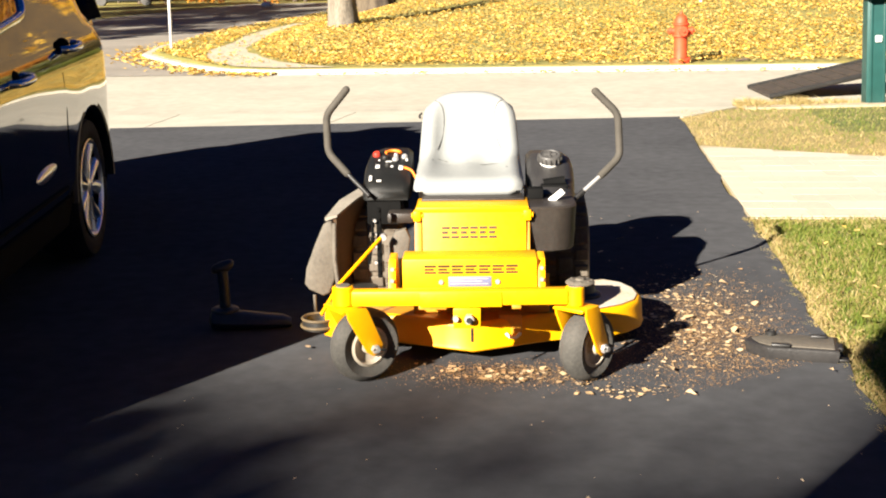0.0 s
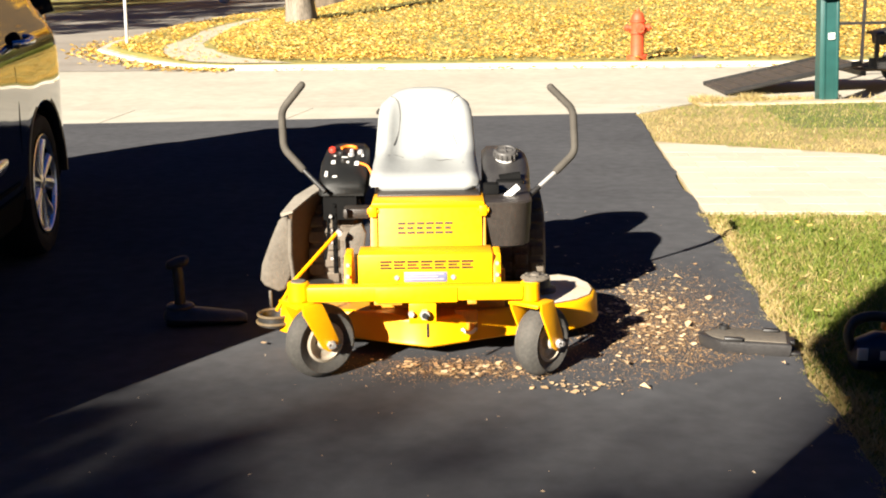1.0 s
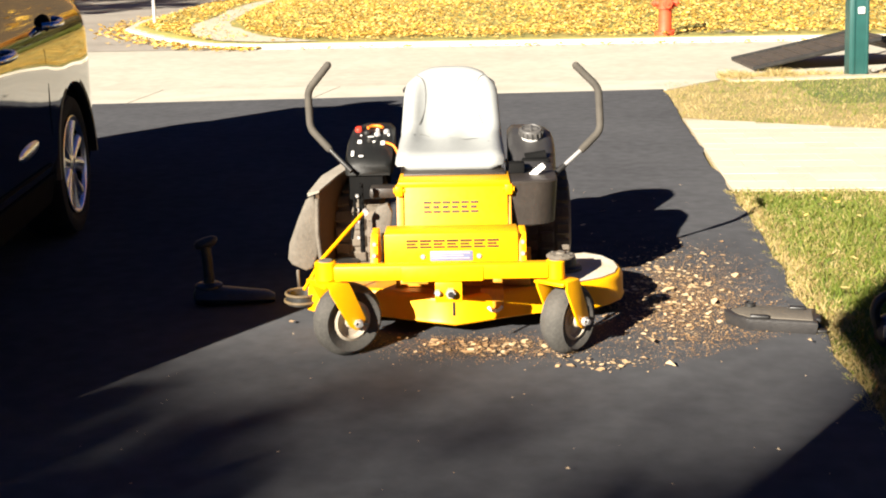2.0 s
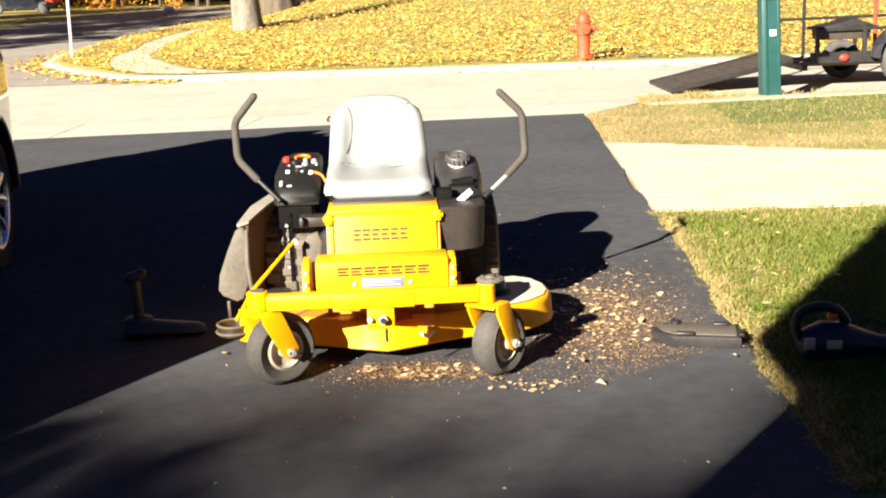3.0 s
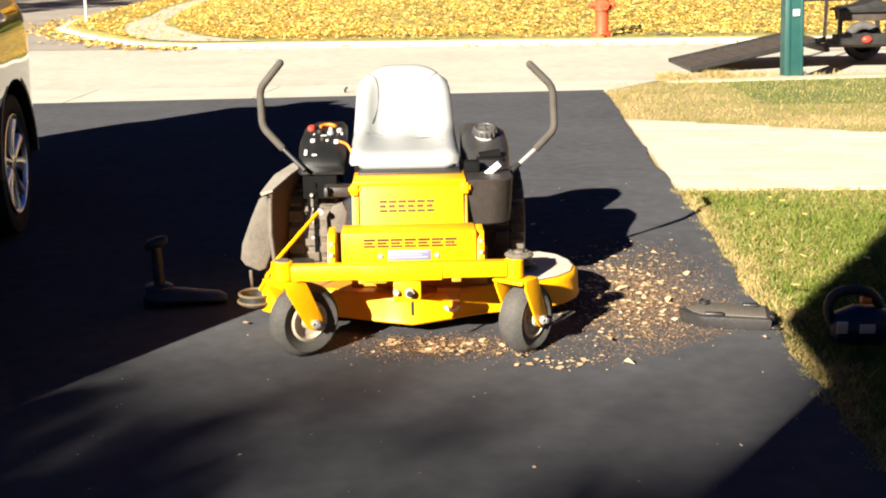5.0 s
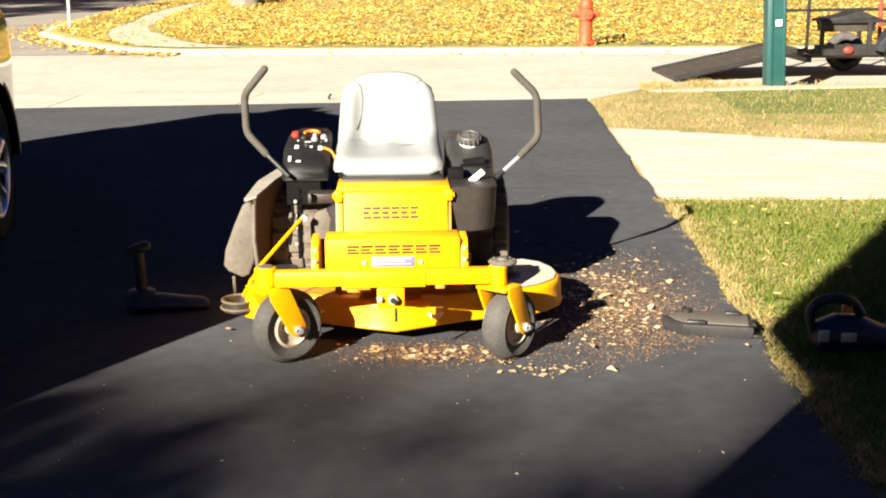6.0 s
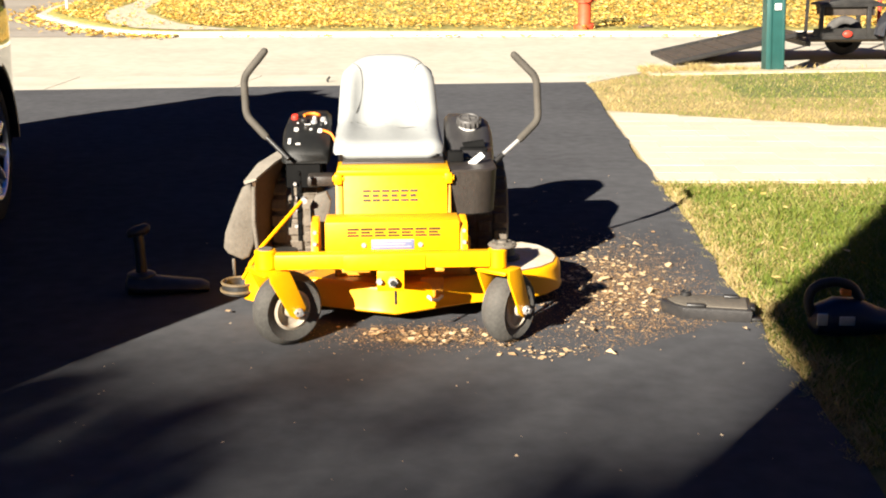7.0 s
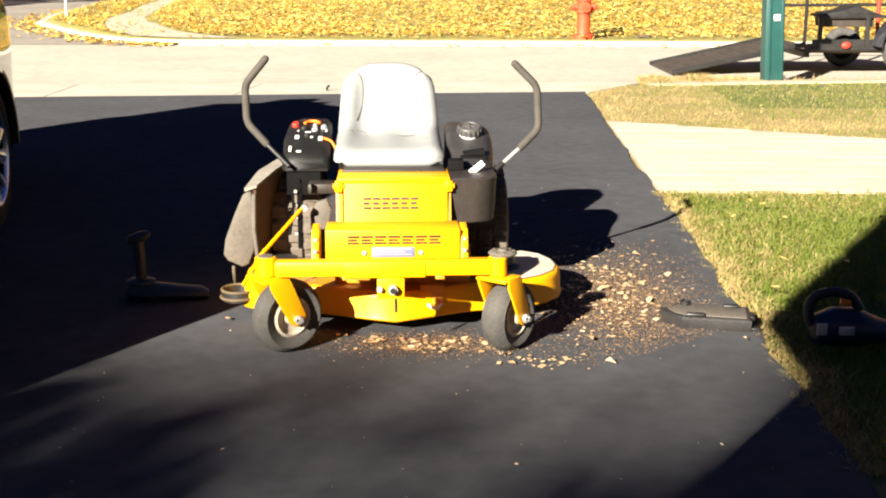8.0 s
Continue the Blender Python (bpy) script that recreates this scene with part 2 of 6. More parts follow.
L_GOLD = leaf_mat("golden_foliage", [(0.60, 0.34, 0.02), (0.72, 0.44, 0.03), (0.45, 0.21, 0.02), (0.66, 0.40, 0.04), (0.30, 0.20, 0.03)])
L_RUST = leaf_mat("rusty_foliage", [(0.40, 0.14, 0.02), (0.52, 0.22, 0.02), (0.26, 0.09, 0.02), (0.58, 0.27, 0.03), (0.20, 0.10, 0.03)])
L_GREEN = leaf_mat("green_foliage", [(0.06, 0.095, 0.02), (0.10, 0.13, 0.03), (0.04, 0.06, 0.015), (0.16, 0.17, 0.04), (0.26, 0.22, 0.04)])

# leaf colours kept very dark to stand for shading on the rise
L_DARK = leaf_mat("dark_foliage", [(0.045, 0.04, 0.012), (0.065, 0.055, 0.016), (0.028, 0.028, 0.009), (0.075, 0.055, 0.016), (0.11, 0.07, 0.018)], trans=0.1)
L_JUNIPER = leaf_mat("juniper_foliage", [(0.13, 0.16, 0.03), (0.20, 0.22, 0.045), (0.07, 0.09, 0.018), (0.28, 0.28, 0.06), (0.15, 0.17, 0.03)])


# ---- mesh tools ----
def part(name, bm, material, parent=None, label="", smooth=True, angle=40):
    me = bpy.data.meshes.new(name)
    bmesh.ops.recalc_face_normals(bm, faces=bm.faces)
    for f in bm.faces:
        f.smooth = smooth
    bm.to_mesh(me)
    bm.free()
    if smooth:
        me.set_sharp_from_angle(angle=radians(angle))
    me.materials.append(material)
    ob = new(name, me)
    if parent is not None:
        ob.parent = parent
    if label:
        ob["label"] = label
    return ob


def raw(name, verts, faces, material, parent=None, label="", smooth=False):
    me = bpy.data.meshes.new(name)
    me.from_pydata([tuple(v) for v in verts], [], faces)
    me.update()
    if smooth:
        me.polygons.foreach_set("use_smooth", [True] * len(me.polygons))
    me.materials.append(material)
    ob = new(name, me)
    if parent is not None:
        ob.parent = parent
    if label:
        ob["label"] = label
    return ob


def thing(name, label, category, m=None, group="", kind=""):
    ob = new(name)
    ob.empty_display_size = 0.05
    if m is not None:
        ob.matrix_world = m
    return tagged(ob, label, category, group, kind)


def box(bm, lo, hi, bevel=0.0, seg=2, m=None):
    r = bmesh.ops.create_cube(bm, size=1.0)
    vs = r["verts"]
    c = [(a + b) / 2 for a, b in zip(lo, hi)]
    s = [b - a for a, b in zip(lo, hi)]
    for v in vs:
        v.co = Vector((c[0] + v.co.x * s[0], c[1] + v.co.y * s[1], c[2] + v.co.z * s[2]))
    if bevel:
        es = list({e for v in vs for e in v.link_edges})
        out = bmesh.ops.bevel(bm, geom=es, offset=bevel, segments=seg, affect="EDGES", profile=0.5)
        vs = list({v for f in out["faces"] for v in f.verts} | {v for v in vs if v.is_valid})
    if m is not None:
        for v in vs:
            v.co = m @ v.co
    return vs


def cyl(bm, p0, p1, r0, r1=None, seg=20, bevel=0.0):
    p0, p1 = Vector(p0), Vector(p1)
    r1 = r0 if r1 is None else r1
    prof = [(0, 0), (r0, 0), (r1, (p1 - p0).length), (0, (p1 - p0).length)]
    if bevel:
        h = (p1 - p0).length
        prof = [(0, 0), (r0 - bevel, 0), (r0, bevel), (r1, h - bevel), (r1 - bevel, h), (0, h)]
    lathe(bm, prof, p0, (p1 - p0), seg)


def lathe(bm, prof, origin, axis, seg=24):
    """Turns rows of (radius, height) about an axis."""
    z = Vector(axis).normalized()
    q = z.to_track_quat("Z", "Y")
    o = Vector(origin)
    rings = []
    for r, h in prof:
        if r < 1e-6:
            rings.append([bm.verts.new(o + q @ Vector((0, 0, h)))])
        else:
            rings.append([bm.verts.new(o + q @ Vector((r * math.cos(2 * math.pi * k / seg), r * math.sin(2 * math.pi * k / seg), h))) for k in range(seg)])
    for a, b in zip(rings, rings[1:]):
        for k in range(seg):
            j = (k + 1) % seg
            if len(a) == 1 and len(b) == 1:
                continue
            if len(a) == 1:
                bm.faces.new((a[0], b[j], b[k]))
            elif len(b) == 1:
                bm.faces.new((a[k], a[j], b[0]))
            else:
                bm.faces.new((a[k], a[j], b[j], b[k]))


def smooth_line(pts, n=6):
    pts = [Vector(p) for p in pts]
    out = []
    for i in range(len(pts) - 1):
        p0, p1, p2, p3 = pts[max(i - 1, 0)], pts[i], pts[i + 1], pts[min(i + 2, len(pts) - 1)]
        for k in range(n):
            t = k / n
            out.append(0.5 * ((2 * p1) + (p2 - p0) * t + (2 * p0 - 5 * p1 + 4 * p2 - p3) * t * t + (3 * p1 - p0 - 3 * p2 + p3) * t ** 3))
    out.append(pts[-1])
    return out


def sweep(bm, pts, r, seg=10, taper=None, cap=True):
    """A round rod along points."""
    pts = [Vector(p) for p in pts]
    first = (pts[1] - pts[0]).normalized()
    a = first.cross(Vector((0.13, 0.29, 0.95)))
    if a.length < 0.2:
        a = first.cross(Vector((1, 0, 0)))
    rings = []
    for i, p in enumerate(pts):
        d = (pts[min(i + 1, len(pts) - 1)] - pts[max(i - 1, 0)]).normalized()
        a = (a - d * a.dot(d)).normalized()
        b = d.cross(a)
        rr = r if taper is None else r + (taper - r) * i / (len(pts) - 1)
        rings.append([bm.verts.new(p + rr * (math.cos(2 * math.pi * k / seg) * a + math.sin(2 * math.pi * k / seg) * b)) for k in range(seg)])
    for a, b in zip(rings, rings[1:]):
        for k in range(seg):
            j = (k + 1) % seg
            bm.faces.new((a[k], a[j], b[j], b[k]))
    if cap:
        bm.faces.new(rings[0])
        bm.faces.new(list(reversed(rings[-1])))


def bent(pts, r=0.03, n=5):
    """A line of straight runs with its corners rounded off."""
    pts = [Vector(p) for p in pts]
    out = [pts[0]]
    for a, b, c in zip(pts, pts[1:], pts[2:]):
        p, q = b + (a - b).normalized() * r, b + (c - b).normalized() * r
        out += [(p * (1 - t) + b * t) * (1 - t) + (b * (1 - t) + q * t) * t for t in [k / n for k in range(n + 1)]]
    return out + [pts[-1]]


def prism(bm, poly, axis, lo, hi, bevel=0.0, m=None):
    """A flat outline of two coordinates, made thick along axis 'x', 'y' or 'z'."""
    def put(u, v, w):
        return {"x": (w, u, v), "y": (u, w, v), "z": (u, v, w)}[axis]
    m = m or Matrix()
    a = [bm.verts.new(m @ Vector(put(u, v, lo))) for u, v in poly]
    b = [bm.verts.new(m @ Vector(put(u, v, hi))) for u, v in poly]
    fs = [bm.faces.new(a), bm.faces.new(list(reversed(b)))]
    n = len(poly)
    for k in range(n):
        j = (k + 1) % n
        fs.append(bm.faces.new((a[k], b[k], b[j], a[j])))
    if bevel:
        es = list({e for f in fs[:2] for e in f.edges})
        bmesh.ops.recalc_face_normals(bm, faces=fs)
        bmesh.ops.bevel(bm, geom=es, offset=bevel, segments=2, affect="EDGES", profile=0.5)


def loft(bm, rows, cap=True, closed=True):
    """Joins rows of equally many points."""
    rings = [[bm.verts.new(p) for p in row] for row in rows]
    n = len(rings[0])
    for a, b in zip(rings, rings[1:]):
        for k in range(n if closed else n - 1):
            j = (k + 1) % n
            bm.faces.new((a[k], a[j], b[j], b[k]))
    if cap and closed:
        bm.faces.new(rings[0])
        bm.faces.new(list(reversed(rings[-1])))


def B():
    return bmesh.new()


def smoothstep(a, b, x):
    t = min(1.0, max(0.0, (x - a) / (b - a)))
    return t * t * (3 - 2 * t)


# ---- ground, road, driveway ----
ROAD_Z = -0.10


def near_gutter(x):
    return 8.25 + 0.06 * x if x < 1.5 else 8.34 + 0.16 * (x - 1.5)


def drive_end(x):
    return 7.38 + 0.12 * x


CORNER = [(-4.1, 14.0), (-5.0, 14.3), (-5.9, 15.3), (-6.8, 16.7), (-7.75, 18.35), (-8.25, 20.5), (-8.6, 23.5), (-9.1, 28.0), (-9.5, 46.0), (-9.5, 62.0)]


def corner_x(y):
    """The edge of the far lawn against the side street."""
    for (xa, ya), (xb, yb) in zip(CORNER, CORNER[1:]):
        if y <= yb:
            return xa + (xb - xa) * max(0.0, (y - ya) / (yb - ya))
    return -9.5


def height(x, y):
    """The lie of the ground."""
    if y < near_gutter(x):
        return -0.014
    if y < 14.15:
        return ROAD_Z - 0.06 * smoothstep(near_gutter(x), near_gutter(x) + 0.5, y)
    s = 0.026 * smoothstep(-7.2, -4.5, x) + 0.022 * smoothstep(-5.0, 2.0, x)
    up = max(0.0, min(y, 46.0) - 15.2)
    z = -0.02 + 1.04 * s * up + 0.05 * noise.noise(Vector((x * 0.2, y * 0.2, 0)))*min(1, up / 5)
    if x < corner_x(y) + 0.14:                  # the side street and its far verge lie lower
        return -0.17 if x > -17.8 else -0.09
    return z


def axis_steps(stops):
    out = []
    for (a, b, d) in stops:
        n = max(1, round((b - a) / d))
        out += [a + (b - a) * k / n for k in range(n)]
    return out + [stops[-1][1]]


gx = axis_steps([(-900, -150, 150), (-150, -40, 15), (-40, -18, 2.0), (-18, -3, 0.16), (-3, 12, 0.5), (12, 40, 3.5), (40, 150, 15), (150, 900, 150)])
gy = axis_steps([(-900, -150, 150), (-150, -30, 20), (-30, -4, 4), (-4, 8, 0.5), (8, 24, 0.2), (24, 50, 1.0), (50, 150, 10), (150, 900, 150)])
gv = [(x, y, height(x, y)) for y in gy for x in gx]
nx = len(gx)
gf = [(j * nx + i, j * nx + i + 1, (j + 1) * nx + i + 1, (j + 1) * nx + i) for j in range(len(gy) - 1) for i in range(nx - 1)]
ground = raw("ground", gv, gf, M_TURF, smooth=True)
ground.data.materials.append(M_LAWN)
ground.data.materials.append(M_STRAW)
for p in ground.data.polygons:
    p.material_index = 1 if p.center.y > 12 else (2 if 3.6 < p.center.y and p.center.x < 9 and (p.center.y < 6.75 + 0.7 * noise.noise(Vector((p.center.x * 1.1, p.center.y * 1.3, 6.0))) or p.center.x < 2.4) else 0)
tagged(ground, "patchy green and straw lawn, leaf covered beyond the street", "ground", kind="structure")


def slab(name, outline, top, thick, material, label, category, joint=0.0):
    bm = B()
    prism(bm, outline, "z", top - thick, top, bevel=joint)
    ob = part(name, bm, material, smooth=False)
    return tagged(ob, label, category, kind="structure")


# driveway, with an uneven edge against the grass
random.seed(3)
edge = [(1.255 + random.uniform(-0.02, 0.02), y) for y in axis_steps([(-4.55, 7.5, 0.22)])]
slab("driveway", [(-7.2, -4.55)] + edge + [(1.27, drive_end(1.27)), (-7.2, drive_end(-7.2))], 0.0, 0.08, M_ASPHALT,
     "freshly sealed black asphalt driveway", "driveway")
apron = slab("driveway_apron", [(-7.2, drive_end(-7.2) + 0.004), (1.30, drive_end(1.30) + 0.004), (1.9, near_gutter(1.9)), (-7.2, near_gutter(-7.2))], -0.010, 0.2, M_KERB,
             "pale concrete gutter apron across the driveway mouth", "apron")
cuts = [(-7.2, -7.2), (-5.3, -5.35), (-3.62, -3.62), (-1.95, -1.85), (-0.42, -0.40), (1.30, 1.90)]
for (a0, b0), (a1, b1_) in zip(cuts, cuts[1:]):
    bm = B()
    prism(bm, [(a0 + 0.004, drive_end(a0) + 0.012), (a1 - 0.004, drive_end(a1) + 0.012), (b1_ - 0.004, near_gutter(b1_) - 0.004), (b0 + 0.004, near_gutter(b0) - 0.004)], "z", -0.05, -0.004, bevel=0.004)
    part("slab", bm, M_KERB, apron, smooth=False)

# street
rv, rf = [], []
rx = axis_steps([(-140, -12, 8), (-12, 12, 0.8), (12, 140, 16)])
for x in rx:
    for k in range(9):
        a, b = near_gutter(x) + 0.004, 14.0
        rv.append((x, a + (b - a) * k / 8, ROAD_Z + 0.012 * math.sin(math.pi * k / 8) + 0.08 * (1 - smoothstep(0, 1, k)) ))
for i in range(len(rx) - 1):
    for k in range(8):
        rf.append((i * 9 + k, (i + 1) * 9 + k, (i + 1) * 9 + k + 1, i * 9 + k + 1))
road = tagged(raw("road", rv, rf, M_ROAD, smooth=True), "pale sun-bleached concrete street", "road", kind="structure")

# side street
sv = [(x, y, ROAD_Z + 0.004) for x, y in CORNER] + [(-17.6, y, ROAD_Z + 0.004) for x, y in CORNER]
n = len(CORNER)
tagged(raw("side_road", sv, [(k, k + 1, n + k + 1, n + k) for k in range(n - 1)], M_STREET), "grey asphalt side street under tree shade", "road", kind="structure")


def kerb(name, line, side, w, z0, z1, label, material=None):
    """A kerb of rounded section along a line in the plan."""
    line = [Vector((x, y, 0)) for x, y in line]
    rows = []
    for i, p in enumerate(line):
        d = (line[min(i + 1, len(line) - 1)] - line[max(i - 1, 0)]).normalized()
        s = Vector((-d.y, d.x, 0)) * side
        rows.append([p + s * a + Vector((0, 0, z)) for a, z in ((0, z0), (0.01, z1 - 0.03), (0.035, z1), (w, z1), (w, z0))])
    bm = B()
    loft(bm, rows)
    return tagged(part(name, bm, material or M_KERB), label, "kerb", kind="structure")


far_line = [(60 - 3 * k, 13.98) for k in range(21)] + CORNER
kerb("kerb_far", far_line, -1, 0.19, -0.25, -0.03, "pale concrete kerb along a leaf covered lawn")
kerb("kerb_near", [(1.92 + 1.0 * k, near_gutter(1.92 + k) - 0.02) for k in range(30)], -1, 0.25, -0.25, 0.006, "low soiled kerb beside a grass strip", M_VERGE)

# walk beside the driveway, paver by paver in running bond
def walk_back(x):
    """The far edge of the walk, which narrows away from the driveway."""
    return 5.62 - 0.475 * (min(x, 6.0) - 1.27)


walk_root = tagged(raw("pavement", [(1.26, 2.83, -0.001), (6.0, 2.83, -0.001), (6.0, walk_back(6.0), -0.001), (1.26, walk_back(1.26), -0.001)], [(0, 1, 2, 3)], M_VERGE), "pale pinkish paver walk that meets the driveway", "pavement", kind="structure")
random.seed(14)
row, y0 = 0, 2.84
while y0 < walk_back(1.3) - 0.05:
    x0 = 1.275
    first = True
    while x0 < 6.0:
        w = 0.33 * ((0.5 if row % 2 else 1.0) if first else 1.0)
        first = False
        ya, yb = min(y0 + 0.22, walk_back(x0)), min(y0 + 0.22, walk_back(x0 + w))
        if yb - y0 > 0.02:
            bm = B()
            prism(bm, [(x0 + 0.003, y0 + 0.003), (x0 + w - 0.003, y0 + 0.003), (x0 + w - 0.003, yb - 0.003), (x0 + 0.003, ya - 0.003)], "z", -0.03, 0.0028 + random.uniform(-0.001, 0.001))
            part("paver", bm, M_PAVER, walk_root, smooth=False)
        x0 += w
    y0 += 0.22
    row += 1

# path on the far corner
fp = [(-3.70, 14.2, 0.45), (-4.25, 14.6, 0.60), (-4.95, 15.4, 0.55), (-5.42, 16.4, 0.45), (-5.95, 18.0, 0.38), (-6.43, 20.9, 0.30), (-6.9, 23.7, 0.28), (-7.3, 26.5, 0.25), (-7.5, 30.5, 0.15)]
pv = []
for k, (x, y, w) in enumerate(fp):
    pv += [(x - w - 0.05 * math.sin(2.3 * k), y, height(x, y) + 0.014), (x + w + 0.06 * math.sin(3.1 * k), y, height(x, y) + 0.014)]


def path_off(x, y):
    """How far a place lies from the middle of the path, in half widths."""
    for (xa, ya, wa), (xb, yb, wb_) in zip(fp, fp[1:]):
        if ya <= y <= yb:
            t = (y - ya) / (yb - ya)
            return abs(x - xa - (xb - xa) * t) / (wa + (wb_ - wa) * t)
    return 9.0


tagged(raw("path", pv, [(2 * k, 2 * k + 1, 2 * k + 3, 2 * k + 2) for k in range(len(fp) - 1)], M_PATH), "pale worn concrete path over the far lawn corner", "path", kind="structure")

# ---- the mower ----
mower = thing("riding_mower", "yellow zero-turn riding mower with grey vinyl seat", "lawn mower", pose(0, 0, 0, 0, 0, 4.3))


def tyre_mesh(bm, r, w, rim, seg=40, crown=0.012):
    """A tyre about the local x axis, centred on the origin."""
    h = w / 2
    prof = [(rim, -h * 0.72), (rim + 0.012, -h * 0.86), (r * 0.82, -h), (r - 0.022, -h * 0.93), (r - crown * 0.6, -h * 0.70), (r, -h * 0.30),
            (r, h * 0.30), (r - crown * 0.6, h * 0.70), (r - 0.022, h * 0.93), (r * 0.82, h), (rim + 0.012, h * 0.86), (rim, h * 0.72)]
    lathe(bm, prof, (0, 0, 0), (1, 0, 0), seg)


def add_caster(pivot, turn, trail, reach, r):
    """A front caster: fork, wheel, hub. turn: degrees of the trailing direction from +x; reach: half the axle."""
    m = pose(pivot[0], pivot[1], 0, 0, 0, turn)
    arm_y = reach - 0.016
    fork = B()
    box(fork, (-0.042, -arm_y, 0.258), (0.050, arm_y, 0.271), 0.004, m=m)
    for s in (-1, 1):
        arm = [(-0.026, 0.2705), (0.046, 0.2705), (0.056, 0.252), (trail + 0.032, r + 0.012), (trail + 0.026, r - 0.016), (trail - 0.006, r - 0.024), (trail - 0.028, r - 0.008), (-0.022, 0.240)]
        prism(fork, arm, "y", s * arm_y - 0.004, s * arm_y + 0.004, 0.0015, m=m)
    part("caster_fork", fork, M_YELLOW, mower, "yellow steel caster fork", angle=30)
    wheel = new("caster_wheel")
    wheel.parent = mower
    wheel.matrix_local = m @ pose(trail, 0, r, 0, 0, 90)
    bm = B()
    tyre_mesh(bm, r, 0.088, 0.068, crown=0.016)
    part("tyre", bm, M_DUSTRUB, wheel, "dusty ribless rubber tyre")
    bm = B()
    lathe(bm, [(0.069, -0.034), (0.060, -0.038), (0.052, -0.022), (0.026, -0.018), (0.024, -0.048), (0, -0.048)], (0, 0, 0), (1, 0, 0), 28)
    lathe(bm, [(0.069, 0.034), (0.060, 0.038), (0.052, 0.022), (0.026, 0.018), (0.024, 0.048), (0, 0.048)], (0, 0, 0), (1, 0, 0), 28)
    lathe(bm, [(0.0682, -0.035), (0.0682, 0.035)], (0, 0, 0), (1, 0, 0), 28)
    part("rim", bm, M_RIM, wheel, "cream painted steel rim")
    bm = B()
    cyl(bm, m @ Vector((trail, -reach - 0.010, r)), m @ Vector((trail, reach + 0.010, r)), 0.009, seg=10)
    cyl(bm, m @ Vector((trail, -reach, r)), m @ Vector((trail, -arm_y - 0.004, r)), 0.015, seg=6)
    part("axle_bolt", bm, M_STEEL, mower, "zinc plated axle bolt")
    bm = B()
    sweep(bm, [m @ Vector((trail - 0.012, -reach - 0.004, r + 0.003)), m @ Vector((trail + 0.030, -reach - 0.006, r - 0.004))], 0.0045, 8)
    part("cotter_pin", bm, M_BLACKM, mower, "dark cotter pin through the axle")


CL, CR = (-0.418, 0.014), (0.333, -0.015)
add_caster(CL, 36, 0.074, 0.078, 0.124)
add_caster(CR, 52, 0.074, 0.074, 0.119)
bm = B()
box(bm, (-0.385, -0.046, 0.281), (0.310, 0.004, 0.331), 0.006)
part("front_beam", bm, M_YELLOW, mower)
bm = B()
box(bm, (-0.165, -0.051, 0.278), (0.098, -0.0465, 0.327), 0.002)
part("beam_plate", bm, M_YELLOW, mower)
for c, r in ((CL, 0.036), (CR, 0.031)):
    bm = B()
    cyl(bm, (c[0], c[1], 0.271), (c[0], c[1], 0.336), r, seg=28, bevel=0.005)
    part("pivot_tube", bm, M_YELLOW, mower)
    bm = B()
    cyl(bm, (c[0], c[1], 0.334), (c[0], c[1], 0.340), r * 0.68, seg=20, bevel=0.002)
    part("pivot_cap", bm, M_GREYP, mower, "grey dust cap")
bm = B()
lathe(bm, [(0, 0.337), (0.046, 0.337), (0.048, 0.342), (0.042, 0.347), (0.016, 0.349), (0.014, 0.355), (0, 0.356)], (0.352, 0.012, 0), (0, 0, 1), 24)
for k in range(8):
    a = k * math.pi / 4
    cyl(bm, (0.352 + 0.036 * math.cos(a), 0.012 + 0.036 * math.sin(a), 0.344), (0.352 + 0.036 * math.cos(a), 0.012 + 0.036 * math.sin(a), 0.350), 0.005, seg=8)
part("height_dial", bm, M_GREYP, mower, "worn grey cutting height dial")

# deck
half = [(0.0, 0.195), (0.10, 0.238), (0.20, 0.285), (0.29, 0.325), (0.38, 0.338), (0.47, 0.36), (0.55, 0.41), (0.605, 0.48), (0.625, 0.56), (0.618, 0.65), (0.58, 0.74), (0.52, 0.79), (0.46, 0.77), (0.43, 0.70), (0.22, 0.70)]
outline = [Vector((x, y, 0)) for x, y in half] + [Vector((max(-x * 1.02, -0.55 + 0.06 * abs(y - 0.6)), y, 0)) for x, y in reversed(half[1:])]
cen = Vector((0, 0.54, 0))
bm = B()
rows = []
for off, z in ((0.0, 0.050), (0.005, 0.056), (0.0, 0.066), (-0.003, 0.130), (-0.007, 0.143), (-0.014, 0.149), (-0.020, 0.150)):
    rows.append([p + (p - cen).normalized() * off + Vector((0, 0, z)) for p in outline])
loft(bm, rows, cap=False)
part("deck_skirt", bm, M_YELLOW, mower, "yellow mower deck skirt with scuffs", angle=50)
# the top is coloured darker for the shade behind the beam
bm = B()
vs = [bm.verts.new(p + (p - cen).normalized() * -0.0195 + Vector((0, 0, 0.1502))) for p in outline]
bm.faces.new(vs)
part("deck_top", bm, M_YDARK, mower, "yellow deck top, darkened for shade")
bm = B()
vs = [bm.verts.new(p + (p - cen).normalized() * -0.022 + Vector((0, 0, 0.1545))) for p in outline if p.x > 0.29]
bm.faces.new(vs)
part("deck_wing", bm, M_DECKTOP, mower, "pale dusty deck wing")
for x, y in ((0.40, 0.54), (-0.40, 0.54), (0.0, 0.42)):
    bm = B()
    lathe(bm, [(0.07, 0.148), (0.068, 0.165), (0.05, 0.172), (0.046, 0.20), (0.02, 0.205), (0, 0.205)], (x, y, 0), (0, 0, 1), 24)
    part("spindle", bm, M_BLACKM, mower, "black blade spindle housing")
bm = B()
